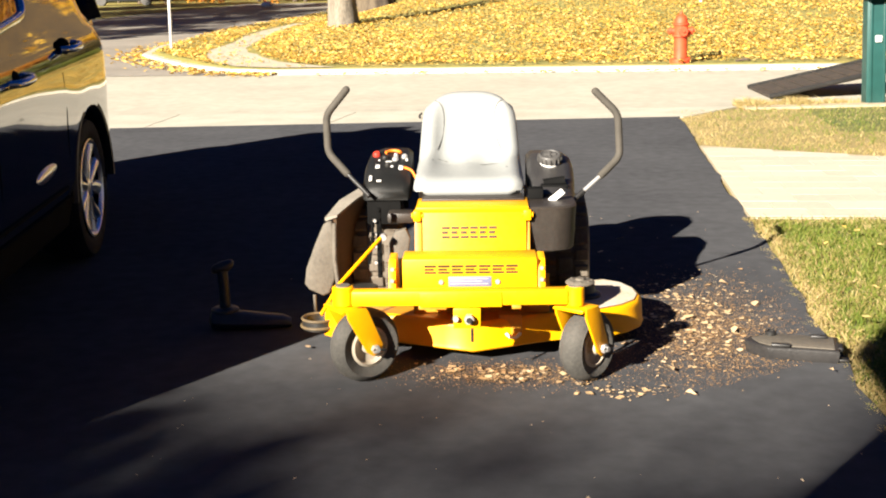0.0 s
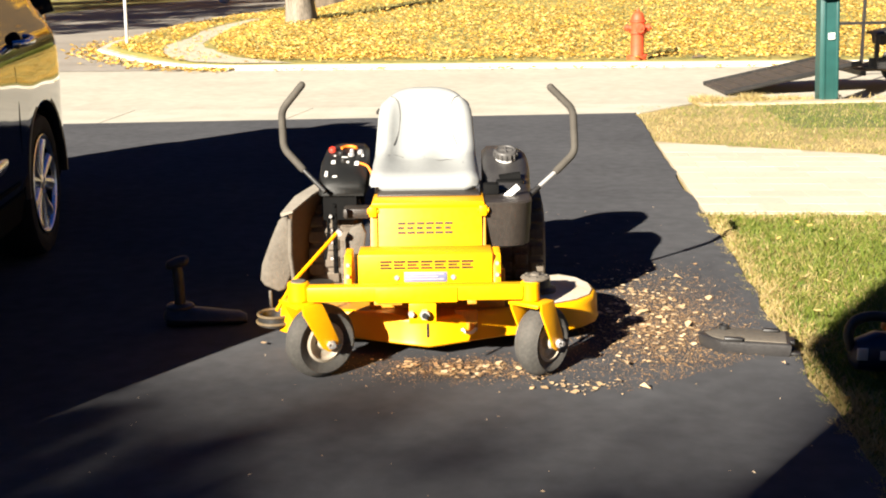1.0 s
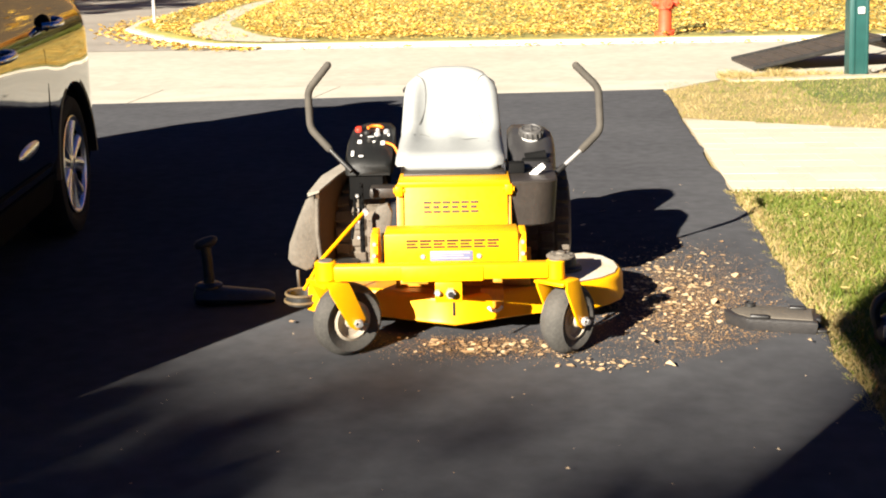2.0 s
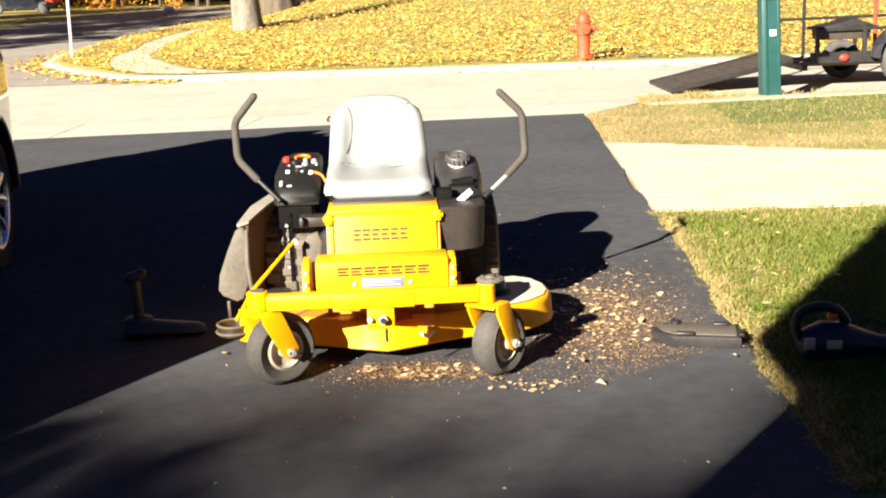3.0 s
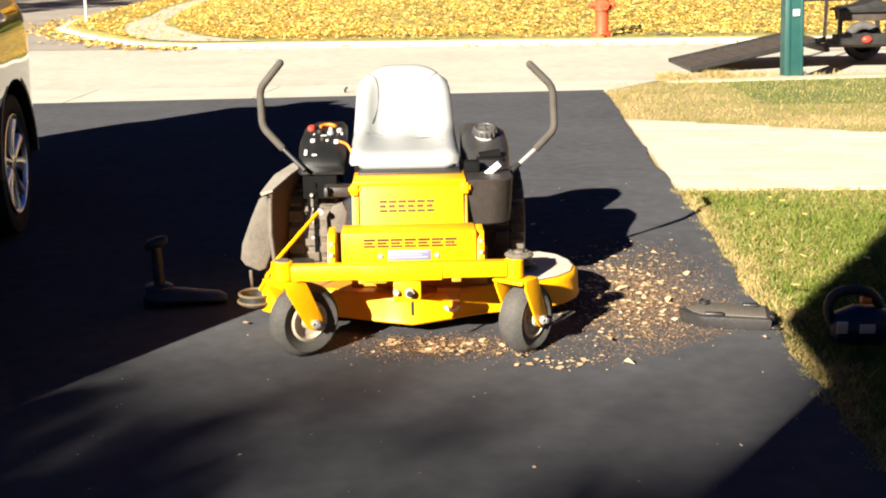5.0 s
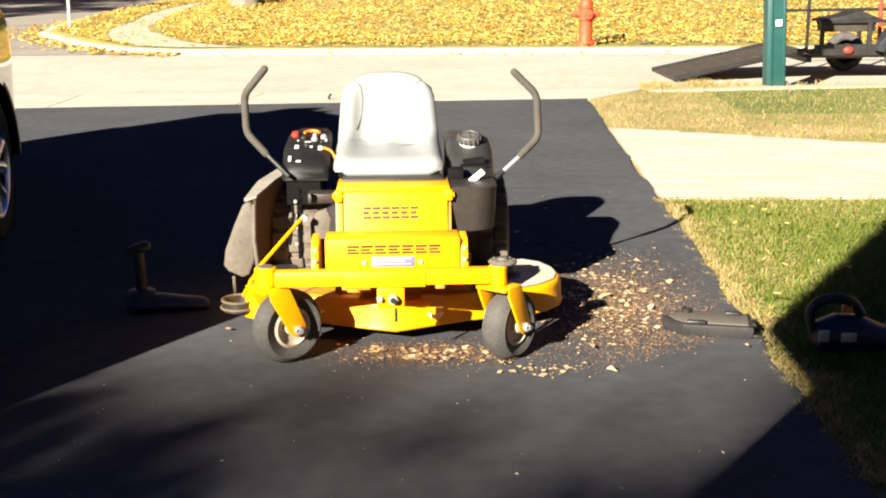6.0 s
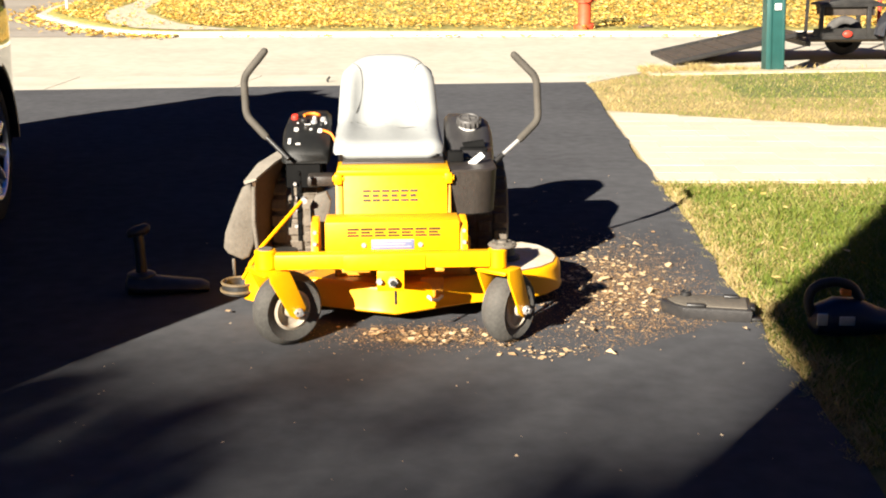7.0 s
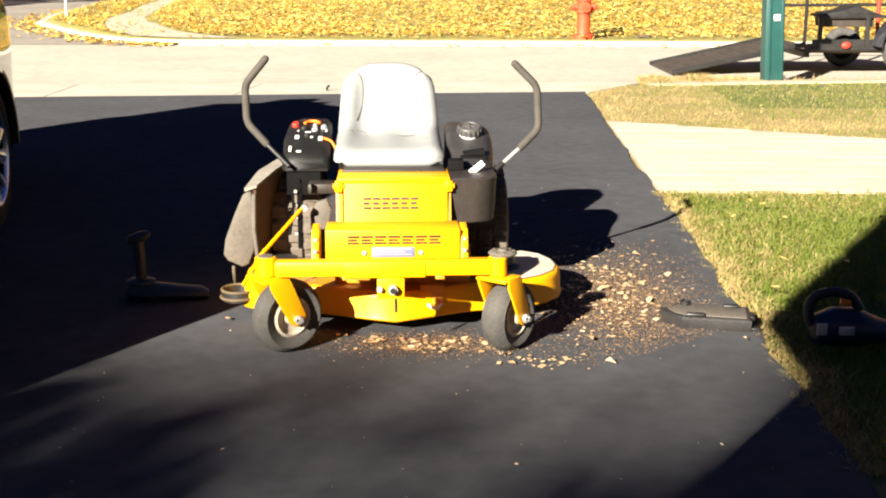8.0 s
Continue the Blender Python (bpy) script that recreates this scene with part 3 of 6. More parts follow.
box(bm, (0.09, 0.255, 0.085), (0.17, 0.300, 0.165), 0.004)
part("deck_bracket", bm, M_YDARK, mower, "rounded deck hanger tab")
# the loop is painted white to carry a glint
bm = B()
sweep(bm, [(0.115, 0.245, 0.100), (0.13, 0.238, 0.088), (0.15, 0.240, 0.088), (0.165, 0.25, 0.100)], 0.0055, 8)
part("lift_handle", bm, M_WHITE, mower, "metal loop on the deck, white for its glint")
for z, r in ((0.108, 0.060), (0.082, 0.064)):
    bm = B()
    sweep(bm, [(-0.562 + r * math.cos(a), 0.44 + r * math.sin(a), z) for a in [2 * math.pi * k / 32 for k in range(33)]], 0.0055, 8)
    part("discharge_ring", bm, M_BRASS, mower, "tarnished brown discharge ring")
bm = B()
lathe(bm, [(0.060, 0.070), (0.060, 0.108), (0.048, 0.108), (0.046, 0.080), (0, 0.080)], (-0.562, 0.44, 0), (0, 0, 1), 28)
part("discharge_mouth", bm, M_BLACKM, mower, "dark discharge mouth")

# front tower
# an added dark plate that stands for the shade under the beam
bm = B()
box(bm, (-0.21, 0.335, 0.150), (0.27, 0.347, 0.290), 0.003)
part("deck_shade_plate", bm, M_YDARK, mower, "added dark upright for the shade behind the beam")
bm = B()
box(bm, (-0.228, 0.085, 0.262), (0.216, 0.097, 0.405), 0.004)
box(bm, (-0.228, 0.097, 0.393), (0.216, 0.215, 0.405), 0.004)
part("front_panel", bm, M_YELLOW, mower, "yellow front panel with dark lettering bars")
for x in (-0.262, 0.232):
    bm = B()
    prism(bm, [(0.065, 0.275), (0.098, 0.375), (0.118, 0.398), (0.20, 0.402), (0.27, 0.275)], "x", x - 0.012, x + 0.012, 0.003)
    part("side_bracket", bm, M_YELLOW, mower)
for x in (-0.262, 0.232):
    for y, z in ((0.058, 0.30), (0.073, 0.335), (0.09, 0.37)):
        bm = B()
        cyl(bm, (x, y, z), (x, y + 0.02, z), 0.0065, seg=8)
        part("bolt", bm, M_STEEL, mower)
bm = B()
box(bm, (-0.24, 0.20, 0.285), (0.23, 0.47, 0.300), 0.003)
part("foot_plate", bm, M_BLACKM, mower, "black foot plate")
# leaning panel under the seat
bm = B()
prism(bm, [(0.400, 0.325), (0.412, 0.325), (0.452, 0.492), (0.438, 0.492)], "x", -0.176, 0.192, 0.002)
part("tower_panel", bm, M_YELLOW, mower, "yellow leaning panel with hollow lettering bars")
bm = B()
prism(bm, [(0.405, 0.320), (0.60, 0.320), (0.60, 0.49), (0.452, 0.49)], "x", -0.205, -0.180, 0.002)
part("tower_side", bm, M_YDARK, mower)
bm = B()
prism(bm, [(0.405, 0.320), (0.60, 0.320), (0.60, 0.49), (0.452, 0.49)], "x", 0.194, 0.206, 0.002)
part("tower_side", bm, M_YDARK, mower)
bm = B()
box(bm, (-0.200, 0.436, 0.493), (0.202, 0.62, 0.512), 0.004)
part("seat_base", bm, M_YELLOW, mower, "yellow folded seat base")
for x in (-0.195, 0.197):
    bm = B()
    box(bm, (x - 0.014, 0.424, 0.462), (x + 0.014, 0.470, 0.500), 0.005)
    cyl(bm, (x - 0.02, 0.44, 0.482), (x + 0.02, 0.44, 0.482), 0.011, seg=12)
    part("hinge", bm, M_YELLOW, mower)
for x in (-0.09, 0.083):
    bm = B()
    cyl(bm, (x, 0.395, 0.345), (x, 0.412, 0.345), 0.009, seg=10, bevel=0.002)
    part("bolt", bm, M_STEEL, mower, "bright bolt head")
bm = B()
box(bm, (-0.185, 0.555, 0.510), (0.188, 0.66, 0.520), 0.003)
part("seat_pan", bm, M_TANK, mower, "dark brown seat pan")
# lettering as plain bars: hollow blocks above, solid blocks below
tilt = Matrix.Translation((0, 0.4205, 0.424)) @ Matrix.Rotation(math.atan2(0.038, 0.167), 4, "X").inverted()
for k in range(6):
    bm = B()
    x0 = -0.108 + 0.0335 * k
    for z0, z1, cut in ((-0.0215, -0.0125, 0.0), (-0.0055, 0.0045, 0.006), (0.0115, 0.0205, 0.0)):
        box(bm, (x0, -0.0022, z0), (x0 + 0.027 - cut, 0, z1))
    bmesh.ops.transform(bm, matrix=tilt, verts=bm.verts)
    part("lettering_bar", bm, M_DECALK, mower, smooth=False)
for k in range(7):
    bm = B()
    x0 = -0.155 + 0.0448 * k
    for z0, z1, cut in ((0.356, 0.363, 0.0), (0.3665, 0.3735, 0.008), (0.377, 0.385, 0.0)):
        box(bm, (x0, 0.0828, z0), (x0 + 0.039 - cut, 0.0848, z1))
    part("lettering_bar", bm, M_DECALK, mower, smooth=False)
bm = B()
box(bm, (-0.076, 0.0815, 0.312), (0.066, 0.0848, 0.346), 0.002)
plate = part("data_plate", bm, M_DECALB, mower, "small blue-grey data plate with unreadable bars")
for k in range(3):
    bm = B()
    box(bm, (-0.070, 0.0800, 0.320 + 0.009 * k), (0.056 - 0.02 * (k % 2), 0.0814, 0.323 + 0.009 * k))
    part("text_bar", bm, M_STEEL, plate, smooth=False)
for x in (-0.10, 0.087):
    bm = B()
    cyl(bm, (x, 0.078, 0.327), (x, 0.09, 0.327), 0.0085, seg=10, bevel=0.002)
    part("bolt", bm, M_STEEL, mower)
# hitch under the beam
bm = B()
box(bm, (-0.058, -0.056, 0.208), (0.030, -0.044, 0.276), 0.004)
part("hitch_plate", bm, M_YELLOW, mower)
bm = B()
cyl(bm, (-0.050, -0.074, 0.244), (-0.050, -0.042, 0.244), 0.010, seg=6)
part("bolt", bm, M_STEEL, mower, "bright hex bolt")
bm = B()
cyl(bm, (-0.007, -0.080, 0.243), (-0.007, -0.042, 0.243), 0.016, seg=6)
part("hitch_bolt", bm, M_STEEL, mower, "bright hitch bolt")
bm = B()
cyl(bm, (-0.007, -0.088, 0.243), (-0.007, -0.079, 0.243), 0.009, seg=10)
part("hitch_bolt", bm, M_BLACKM, mower, "dark bolt end")
bm = B()
cyl(bm, (0.002, -0.047, 0.161), (0.002, -0.047, 0.212), 0.005, seg=8)
part("hitch_pin", bm, M_BLACKM, mower)
for x0, x1 in ((-0.17, -0.08), (0.13, 0.16)):
    bm = B()
    box(bm, (x0, -0.042, 0.268), (x1, 0.0, 0.2805), 0.002)
    part("weld_tab", bm, M_YDARK, mower)

# seat: cushion and back in one moulded skin
path = [(0.70, 0.505, 0.160, 0.0), (0.655, 0.508, 0.172, 0.0), (0.632, 0.520, 0.186, 0.0), (0.623, 0.538, 0.198, 0.0), (0.645, 0.570, 0.206, 0.002), (0.72, 0.579, 0.207, 0.006), (0.82, 0.582, 0.206, 0.014), (0.92, 0.590, 0.203, 0.024),
        (0.985, 0.592, 0.201, 0.036), (1.025, 0.625, 0.198, 0.040), (1.055, 0.68, 0.194, 0.036), (1.08, 0.74, 0.190, 0.030), (1.10, 0.785, 0.186, 0.022), (1.112, 0.815, 0.181, 0.014), (1.122, 0.837, 0.174, 0.006), (1.138, 0.850, 0.165, 0.0), (1.158, 0.853, 0.160, 0.0), (1.176, 0.843, 0.160, 0.0), (1.185, 0.81, 0.162, 0.0)]


def seat_point(i, u, out=0.0):
    """A point of the seat skin: row i of its side line, u from -1 to 1 across."""
    y, z, hw, bol = path[i]
    a, b = path[max(i - 1, 0)], path[min(i + 1, len(path) - 1)]
    d = Vector((0, b[0] - a[0], b[1] - a[1])).normalized()
    nrm = Vector((0, -d.z, d.y))
    e = abs(u)
    z -= 0.050 * smoothstep(10, 15, i) * e ** 3.2
    lift = bol * 1.0 * smoothstep(0.50, 0.80, e) - 0.034 * smoothstep(0.84, 1.0, e) + (0.004 * math.cos(u * 9) if e < 0.5 and bol > 0.01 else 0)
    return Vector((-0.014 + (hw * math.sin(u * 1.45) / math.sin(1.45) if e > 0.85 else hw * u), y, z)) + nrm * (lift + out)


bm = B()
rows = [[seat_point(i, -1 + k / 12) for k in range(25)] for i in range(len(path))]
loft(bm, rows, closed=False)
part("seat_cover", bm, M_SEAT, mower, "pale grey vinyl seat cushion and back", angle=70)
for s in (-1, 1):
    bm = B()
    sweep(bm, smooth_line([seat_point(i, s * u, 0.0012) for i, u in ((14, 0.78), (13, 0.64), (12, 0.56), (11, 0.53), (10, 0.555), (9, 0.64))], 5), 0.0019, 6)
    part("seam", bm, M_SEAM, mower, "grey stitched bolster seam")
# creases drawn as thin dark lines, their shade put into the colour
for line in (((7, -0.72), (8, -0.60), (8, -0.42)), ((8, -0.05), (7, 0.22), (7, 0.52), (6, 0.72))):
    bm = B()
    sweep(bm, smooth_line([seat_point(i, u, 0.0004) for i, u in line], 5), 0.0013, 6)
    part("seam", bm, M_SEAM, mower, "dark line for the shade of a vinyl crease")
bm = B()
rows = []
for (y, z, hw) in ((0.66, 0.500, 0.185), (0.80, 0.500, 0.195), (1.03, 0.505, 0.195), (1.14, 0.62, 0.190), (1.178, 0.72, 0.180), (1.182, 0.775, 0.150)):
    rows.append([Vector((-hw, y, z)), Vector((-hw * 0.6, y + 0.012, z - 0.014)), Vector((hw * 0.6, y + 0.012, z - 0.014)), Vector((hw, y, z)), Vector((hw * 0.97, y - 0.03, z + 0.035)), Vector((-hw * 0.97, y - 0.03, z + 0.035))])
loft(bm, rows)
bmesh.ops.translate(bm, vec=(-0.014, 0, 0), verts=bm.verts)
part("seat_shell", bm, M_BLACKP, mower, "black plastic seat shell")
bm = B()
sweep(bm, smooth_line([(-0.055, 0.955, 0.588), (-0.040, 0.948, 0.587), (-0.022, 0.950, 0.586)], 4), 0.003, 8)
part("seat_tag", bm, M_GREYP, mower, "small grey seam tag")

# steering sticks
for s, base, pts in ((1, (0.375, 0.68, 0.484), [(0.485, 0.735, 0.570), (0.558, 0.775, 0.634), (0.551, 0.792, 0.795), (0.466, 0.805, 0.879)]),
                     (-1, (-0.385, 0.66, 0.515), [(-0.474, 0.735, 0.590), (-0.548, 0.775, 0.664), (-0.553, 0.792, 0.806), (-0.474, 0.805, 0.900)])):
    lever = new("steering_lever")
    lever.parent = mower
    bm = B()
    sweep(bm, [base, pts[0], Vector(pts[0]).lerp(Vector(pts[1]), 0.2)], 0.0085, 10)
    # the right shaft takes a steel colour for the sun's highlight on black
    part("shaft", bm, M_BLACKP if s < 0 else M_STEEL, lever, "glossy black lever shaft" if s < 0 else "lever shaft coloured bright for its highlight")
    # below the painted highlight the shaft stays black
    if s > 0:
        bm = B()
        sweep(bm, [base, Vector(base).lerp(Vector(pts[0]), 0.38)], 0.0105, 10)
        part("shaft_foot", bm, M_BLACKP, lever, "black foot of the lever shaft")
    g = bent(pts, 0.028)
    bm = B()
    sweep(bm, g, 0.0142, 14)
    for p in (g[0], g[-1]):
        bmesh.ops.create_uvsphere(bm, u_segments=12, v_segments=6, radius=0.0142, matrix=Matrix.Translation(p))
    part("grip", bm, M_GRIP, lever, "brownish black foam grip")

# right pod: fuel tank, fender pocket, cap
bm = B()
rows = []
for z, g in ((0.338, -0.012), (0.345, -0.004), (0.40, 0.0), (0.485, 0.004), (0.500, 0.006), (0.506, 0.0)):
    x0, x1, y0, y1, r = 0.200 - g * 0.2, 0.372 + g, 0.452 - g, 0.93, 0.085
    ring = [Vector((x0, y0, z))] + [Vector((x1 - r + r * math.sin(a), y0 + r - r * math.cos(a), z)) for a in [k * math.pi / 16 for k in range(9)]] + [Vector((x1, y1, z)), Vector((x0, y1, z))]
    rows.append(ring)
loft(bm, rows)
part("fender_pod", bm, M_TANK, mower, "faded brown-black plastic fender pod", angle=35)
bm = B()
rows = []
for (y, x0, x1, z1) in ((0.66, 0.212, 0.375, 0.514), (0.70, 0.210, 0.382, 0.530), (0.80, 0.210, 0.390, 0.552), (0.88, 0.210, 0.392, 0.598), (0.95, 0.210, 0.390, 0.622), (1.06, 0.210, 0.376, 0.622), (1.13, 0.215, 0.355, 0.58), (1.15, 0.22, 0.34, 0.50)):
    rows.append([Vector((x0, y, 0.45)), Vector((x1, y, 0.45)), Vector((x1, y, z1 - 0.045)), Vector((x1 - 0.012, y, z1 - 0.016)), Vector((x1 - 0.045, y, z1)), Vector((x0 + 0.02, y, z1)), Vector((x0, y, z1 - 0.02))])
loft(bm, rows)
part("fuel_tank", bm, M_FUEL, mower, "black plastic fuel tank", angle=45)
cap_at, cap_up = Vector((0.300, 0.895, 0.588)), Vector((0, -0.30, 0.954))
bm = B()
lathe(bm, [(0.040, -0.03), (0.042, 0.016), (0.036, 0.020)], cap_at, cap_up, 24)
part("tank_neck", bm, M_WHITE, mower, "white filler neck ring")
bm = B()
lathe(bm, [(0.030, 0.016), (0.044, 0.018), (0.045, 0.040), (0.041, 0.046), (0.036, 0.047), (0.034, 0.043), (0, 0.043)], cap_at, cap_up, 28)
turn = cap_up.to_track_quat("Z", "Y")
for k in range(16):
    a = 2 * math.pi * k / 16
    p = cap_at + turn @ Vector((0.0455 * math.cos(a), 0.0455 * math.sin(a), 0))
    cyl(bm, p + cap_up * 0.020, p + cap_up * 0.040, 0.004, seg=6)
for a, b in (((-0.024, 0.0), (0.024, 0.0)), ((0.0, -0.024), (0.0, 0.024))):
    sweep(bm, [cap_at + turn @ Vector((*a, 0.044)), cap_at + turn @ Vector((*b, 0.044))], 0.005, 8)
part("fuel_cap", bm, M_CAP, mower, "worn black ribbed fuel cap")
bm = B()
cyl(bm, (0.27, 0.76, 0.535), (0.35, 0.765, 0.545), 0.020, seg=14)
box(bm, (0.255, 0.71, 0.522), (0.36, 0.75, 0.540), 0.006)
part("tank_latch", bm, M_TRIMK, mower, "moulded latch on the tank")
bm = B()
box(bm, (-0.031, -0.004, -0.012), (0.031, 0.004, 0.012), 0.002, m=pose(0.309, 0.585, 0.519, -35, -38, 8))
part("warning_label", bm, M_WHITE, mower, "white folded warning label")
bm = B()
box(bm, (0.205, 0.60, 0.506), (0.262, 0.66, 0.545), 0.006)
part("tank_step", bm, M_TRIMK, mower)

# left pod: control console
bm = B()
rows = []
for (y, x0, x1, z1) in ((0.695, -0.402, -0.245, 0.528), (0.71, -0.412, -0.238, 0.550), (0.74, -0.418, -0.236, 0.568), (0.86, -0.418, -0.236, 0.624), (0.95, -0.412, -0.236, 0.643), (1.06, -0.39, -0.24, 0.64), (1.13, -0.37, -0.25, 0.58)):
    rows.append([Vector((x1, y, 0.492)), Vector((x0, y, 0.492)), Vector((x0, y, max(0.497, z1 - 0.04))), Vector((x0 + 0.012, y, z1 - 0.012)), Vector((x0 + 0.035, y, z1)), Vector((x1 - 0.02, y, z1)), Vector((x1, y, z1 - 0.02))])
loft(bm, rows)
console = part("control_console", bm, M_CONS, mower, "black control console with red knob and switches", angle=45)


def on_console(u, v, lift=0.0):
    """A place on the slope of the console: u across, v up the slope."""
    y = 0.70 + 0.22 * v
    tops = [(0.695, 0.528), (0.71, 0.550), (0.74, 0.568), (0.86, 0.624), (0.95, 0.643)]
    z = 0.528
    for (ya, za), (yb, zb) in zip(tops, tops[1:]):
        if ya <= y <= yb:
            z = za + (zb - za) * (y - ya) / (yb - ya)
    return Vector((-0.412 + 0.172 * u, y, z + lift))


slope = Matrix.Rotation(math.atan2(0.056, 0.12), 4, "X")
for u, v, r, h, mt, nm, lb in ((0.22, 0.90, 0.015, 0.016, M_REDP, "choke_knob", "red round choke knob"), (0.42, 0.74, 0.012, 0.014, M_BLACKM, "switch", "black switch"), (0.66, 0.70, 0.013, 0.012, M_STEEL, "hour_meter", "bright ringed hour meter"),
                               (0.86, 0.78, 0.012, 0.014, M_STEEL, "key_switch", "bright key switch"), (0.50, 0.52, 0.011, 0.016, M_BLACKM, "switch", "black switch"), (0.66, 0.87, 0.009, 0.012, M_STEEL, "toggle", "bright toggle")):
    bm = B()
    p = on_console(u, v)
    cyl(bm, p, p + Vector((0, -0.4, 0.9)).normalized() * h, r, r * 0.85, seg=16, bevel=0.002)
    part(nm, bm, mt, console, lb)
bm = B()
sweep(bm, smooth_line([on_console(u, v, 0.006) for u, v in ((0.42, 0.98), (0.52, 1.06), (0.66, 1.06), (0.76, 0.98))], 4), 0.006, 8)
part("throttle_arc", bm, M_ORANGE, console, "orange curved throttle decal")
# white flecks that draw both the decals and the glints on the plastic
for u, v, w, h in ((0.15, 0.16, 0.011, 0.034), (0.28, 0.48, 0.016, 0.022), (0.80, 0.44, 0.016, 0.026), (0.38, 0.80, 0.008, 0.008), (0.60, 0.48, 0.010, 0.010), (0.52, 0.62, 0.024, 0.005), (0.92, 0.66, 0.008, 0.014), (0.30, 0.66, 0.007, 0.007), (0.34, 0.10, 0.018, 0.010)):
    bm = B()
    box(bm, (-w / 2, -h / 2, 0), (w / 2, h / 2, 0.003), 0.001, m=Matrix.Translation(on_console(u, v, 0.004)) @ slope)
    part("decal_glint", bm, M_WHITE, console, "white fleck for console decals and glints")
bm = B()
sweep(bm, smooth_line([(-0.262, 0.80, 0.600), (-0.232, 0.78, 0.590), (-0.215, 0.77, 0.56)], 4), 0.005, 8)
part("key_tag", bm, M_ORANGE, console, "orange key tag cord")
bm = B()
box(bm, (-0.315, 0.58, 0.425), (-0.215, 0.66, 0.465), 0.010)
part("leg_shield", bm, M_TANK, mower, "faded black plastic leg shield")
bm = B()
prism(bm, [(-0.305, 0.325), (-0.235, 0.325), (-0.222, 0.40), (-0.238, 0.435), (-0.275, 0.425), (-0.300, 0.38)], "y", 0.44, 0.47, 0.006)
part("leg_pad", bm, M_GREYP, mower, "pale grey rounded pad")

bm = B()
prism(bm, [(0.700, 0.400), (0.708, 0.493), (0.98, 0.493), (1.18, 0.40), (1.17, 0.37), (0.97, 0.478), (0.74, 0.478), (0.715, 0.400)], "x", -0.400, -0.272, 0.004)
part("wheel_fender", bm, M_TRIMK, mower, "black fender over the drive wheel")

# rear wheels with tread lugs
bm = B()
box(bm, (-0.027, -0.022, 0.214), (0.027, 0.022, 0.232), 0.004, 1)
lug_mesh = bpy.data.meshes.new("tread_lug")
bm.to_mesh(lug_mesh)
bm.free()
lug_mesh.materials.append(M_TREAD)
for x in (-0.375, 0.350):
    wheel = new("drive_wheel")
    wheel.parent = mower
    wheel.matrix_local = pose(x, 0.95, 0.232)
    bm = B()
    tyre_mesh(bm, 0.222, 0.195, 0.105, 44)
    part("tyre", bm, M_TREAD, wheel, "dusty brown turf tyre, lightened for sun")
    for k in range(22):
        for s in (-1, 0, 1):
            lug = new("tread_lug", lug_mesh)
            lug.parent = wheel
            lug.matrix_local = Matrix.Rotation(2 * math.pi * (k + (0.5 if s == 0 else 0)) / 22, 4, "X") @ Matrix.Translation((s * 0.062, 0, -0.005 * abs(s)))
    bm = B()
    for s in (-1, 1):
        lathe(bm, [(0.106, s * 0.07), (0.098, s * 0.076), (0.088, s * 0.04), (0.045, s * 0.03), (0.04, s * 0.05), (0, s * 0.05)], (0, 0, 0), (1, 0, 0), 28)
    part("rim", bm, M_YDARK, wheel, "painted steel rim")
# frame and engine behind the seat
for x in (-0.19, 0.17):
    bm = B()
    box(bm, (x - 0.02, 0.10, 0.24), (x + 0.02, 1.45, 0.30), 0.005)
    part("frame_rail", bm, M_YDARK, mower)
bm = B()
box(bm, (-0.17, 1.22, 0.30), (0.17, 1.52, 0.46), 0.02)
lathe(bm, [(0.15, 0.46), (0.16, 0.50), (0.15, 0.56), (0.10, 0.585), (0, 0.59)], (0, 1.37, 0), (0, 0, 1), 28)
part("engine", bm, M_BLACKP, mower, "black engine cover")
# left linkage
bm = B()
box(bm, (-0.348, 0.50, 0.240), (-0.330, 0.510, 0.500), 0.003)
for k in range(8):
    cyl(bm, (-0.339, 0.492, 0.262 + 0.033 * k), (-0.339, 0.520, 0.262 + 0.033 * k), 0.0055, seg=8)
part("height_quadrant", bm, M_TRIMK, mower, "black perforated height bar")
bm = B()
sweep(bm, [(-0.505, 0.10, 0.215), (-0.450, 0.18, 0.300), (-0.318, 0.40, 0.418)], 0.0068, 10)
part("brace_rod", bm, M_YELLOW, mower, "yellow diagonal brace rod")
bm = B()
sweep(bm, [(-0.375, 0.47, 0.30), (-0.36, 0.48, 0.40), (-0.362, 0.49, 0.455), (-0.335, 0.50, 0.46), (-0.33, 0.50, 0.38)], 0.0055, 8)
part("pedal_rod", bm, M_TRIMK, mower, "dark bent pedal rod")
for z in (0.30, 0.36, 0.405, 0.455):
    bm = B()
    cyl(bm, (-0.352, 0.486, z), (-0.352, 0.50, z), 0.0065, seg=8)
    part("bolt", bm, M_STEEL, mower, "bright linkage bolt")
bm = B()
cyl(bm, (-0.315, 0.385, 0.415), (-0.315, 0.41, 0.415), 0.012, seg=10)
part("bolt", bm, M_STEEL, mower)
bm = B()
box(bm, (-0.47, 0.44, 0.155), (-0.28, 0.60, 0.167), 0.003)
part("belt_cover", bm, M_DECKTOP, mower, "dusty yellow belt cover")
# chute guard turned up on its side
guard = new("discharge_guard")
guard.parent = mower
guard.matrix_local = Matrix.Translation((0.054, -3.81, 1.32)) @ Matrix.Scale(1.038, 4) @ Matrix.Translation((-0.054, 3.81, -1.32))
guard["label"] = "grey rubber discharge guard folded up"
bm = B()
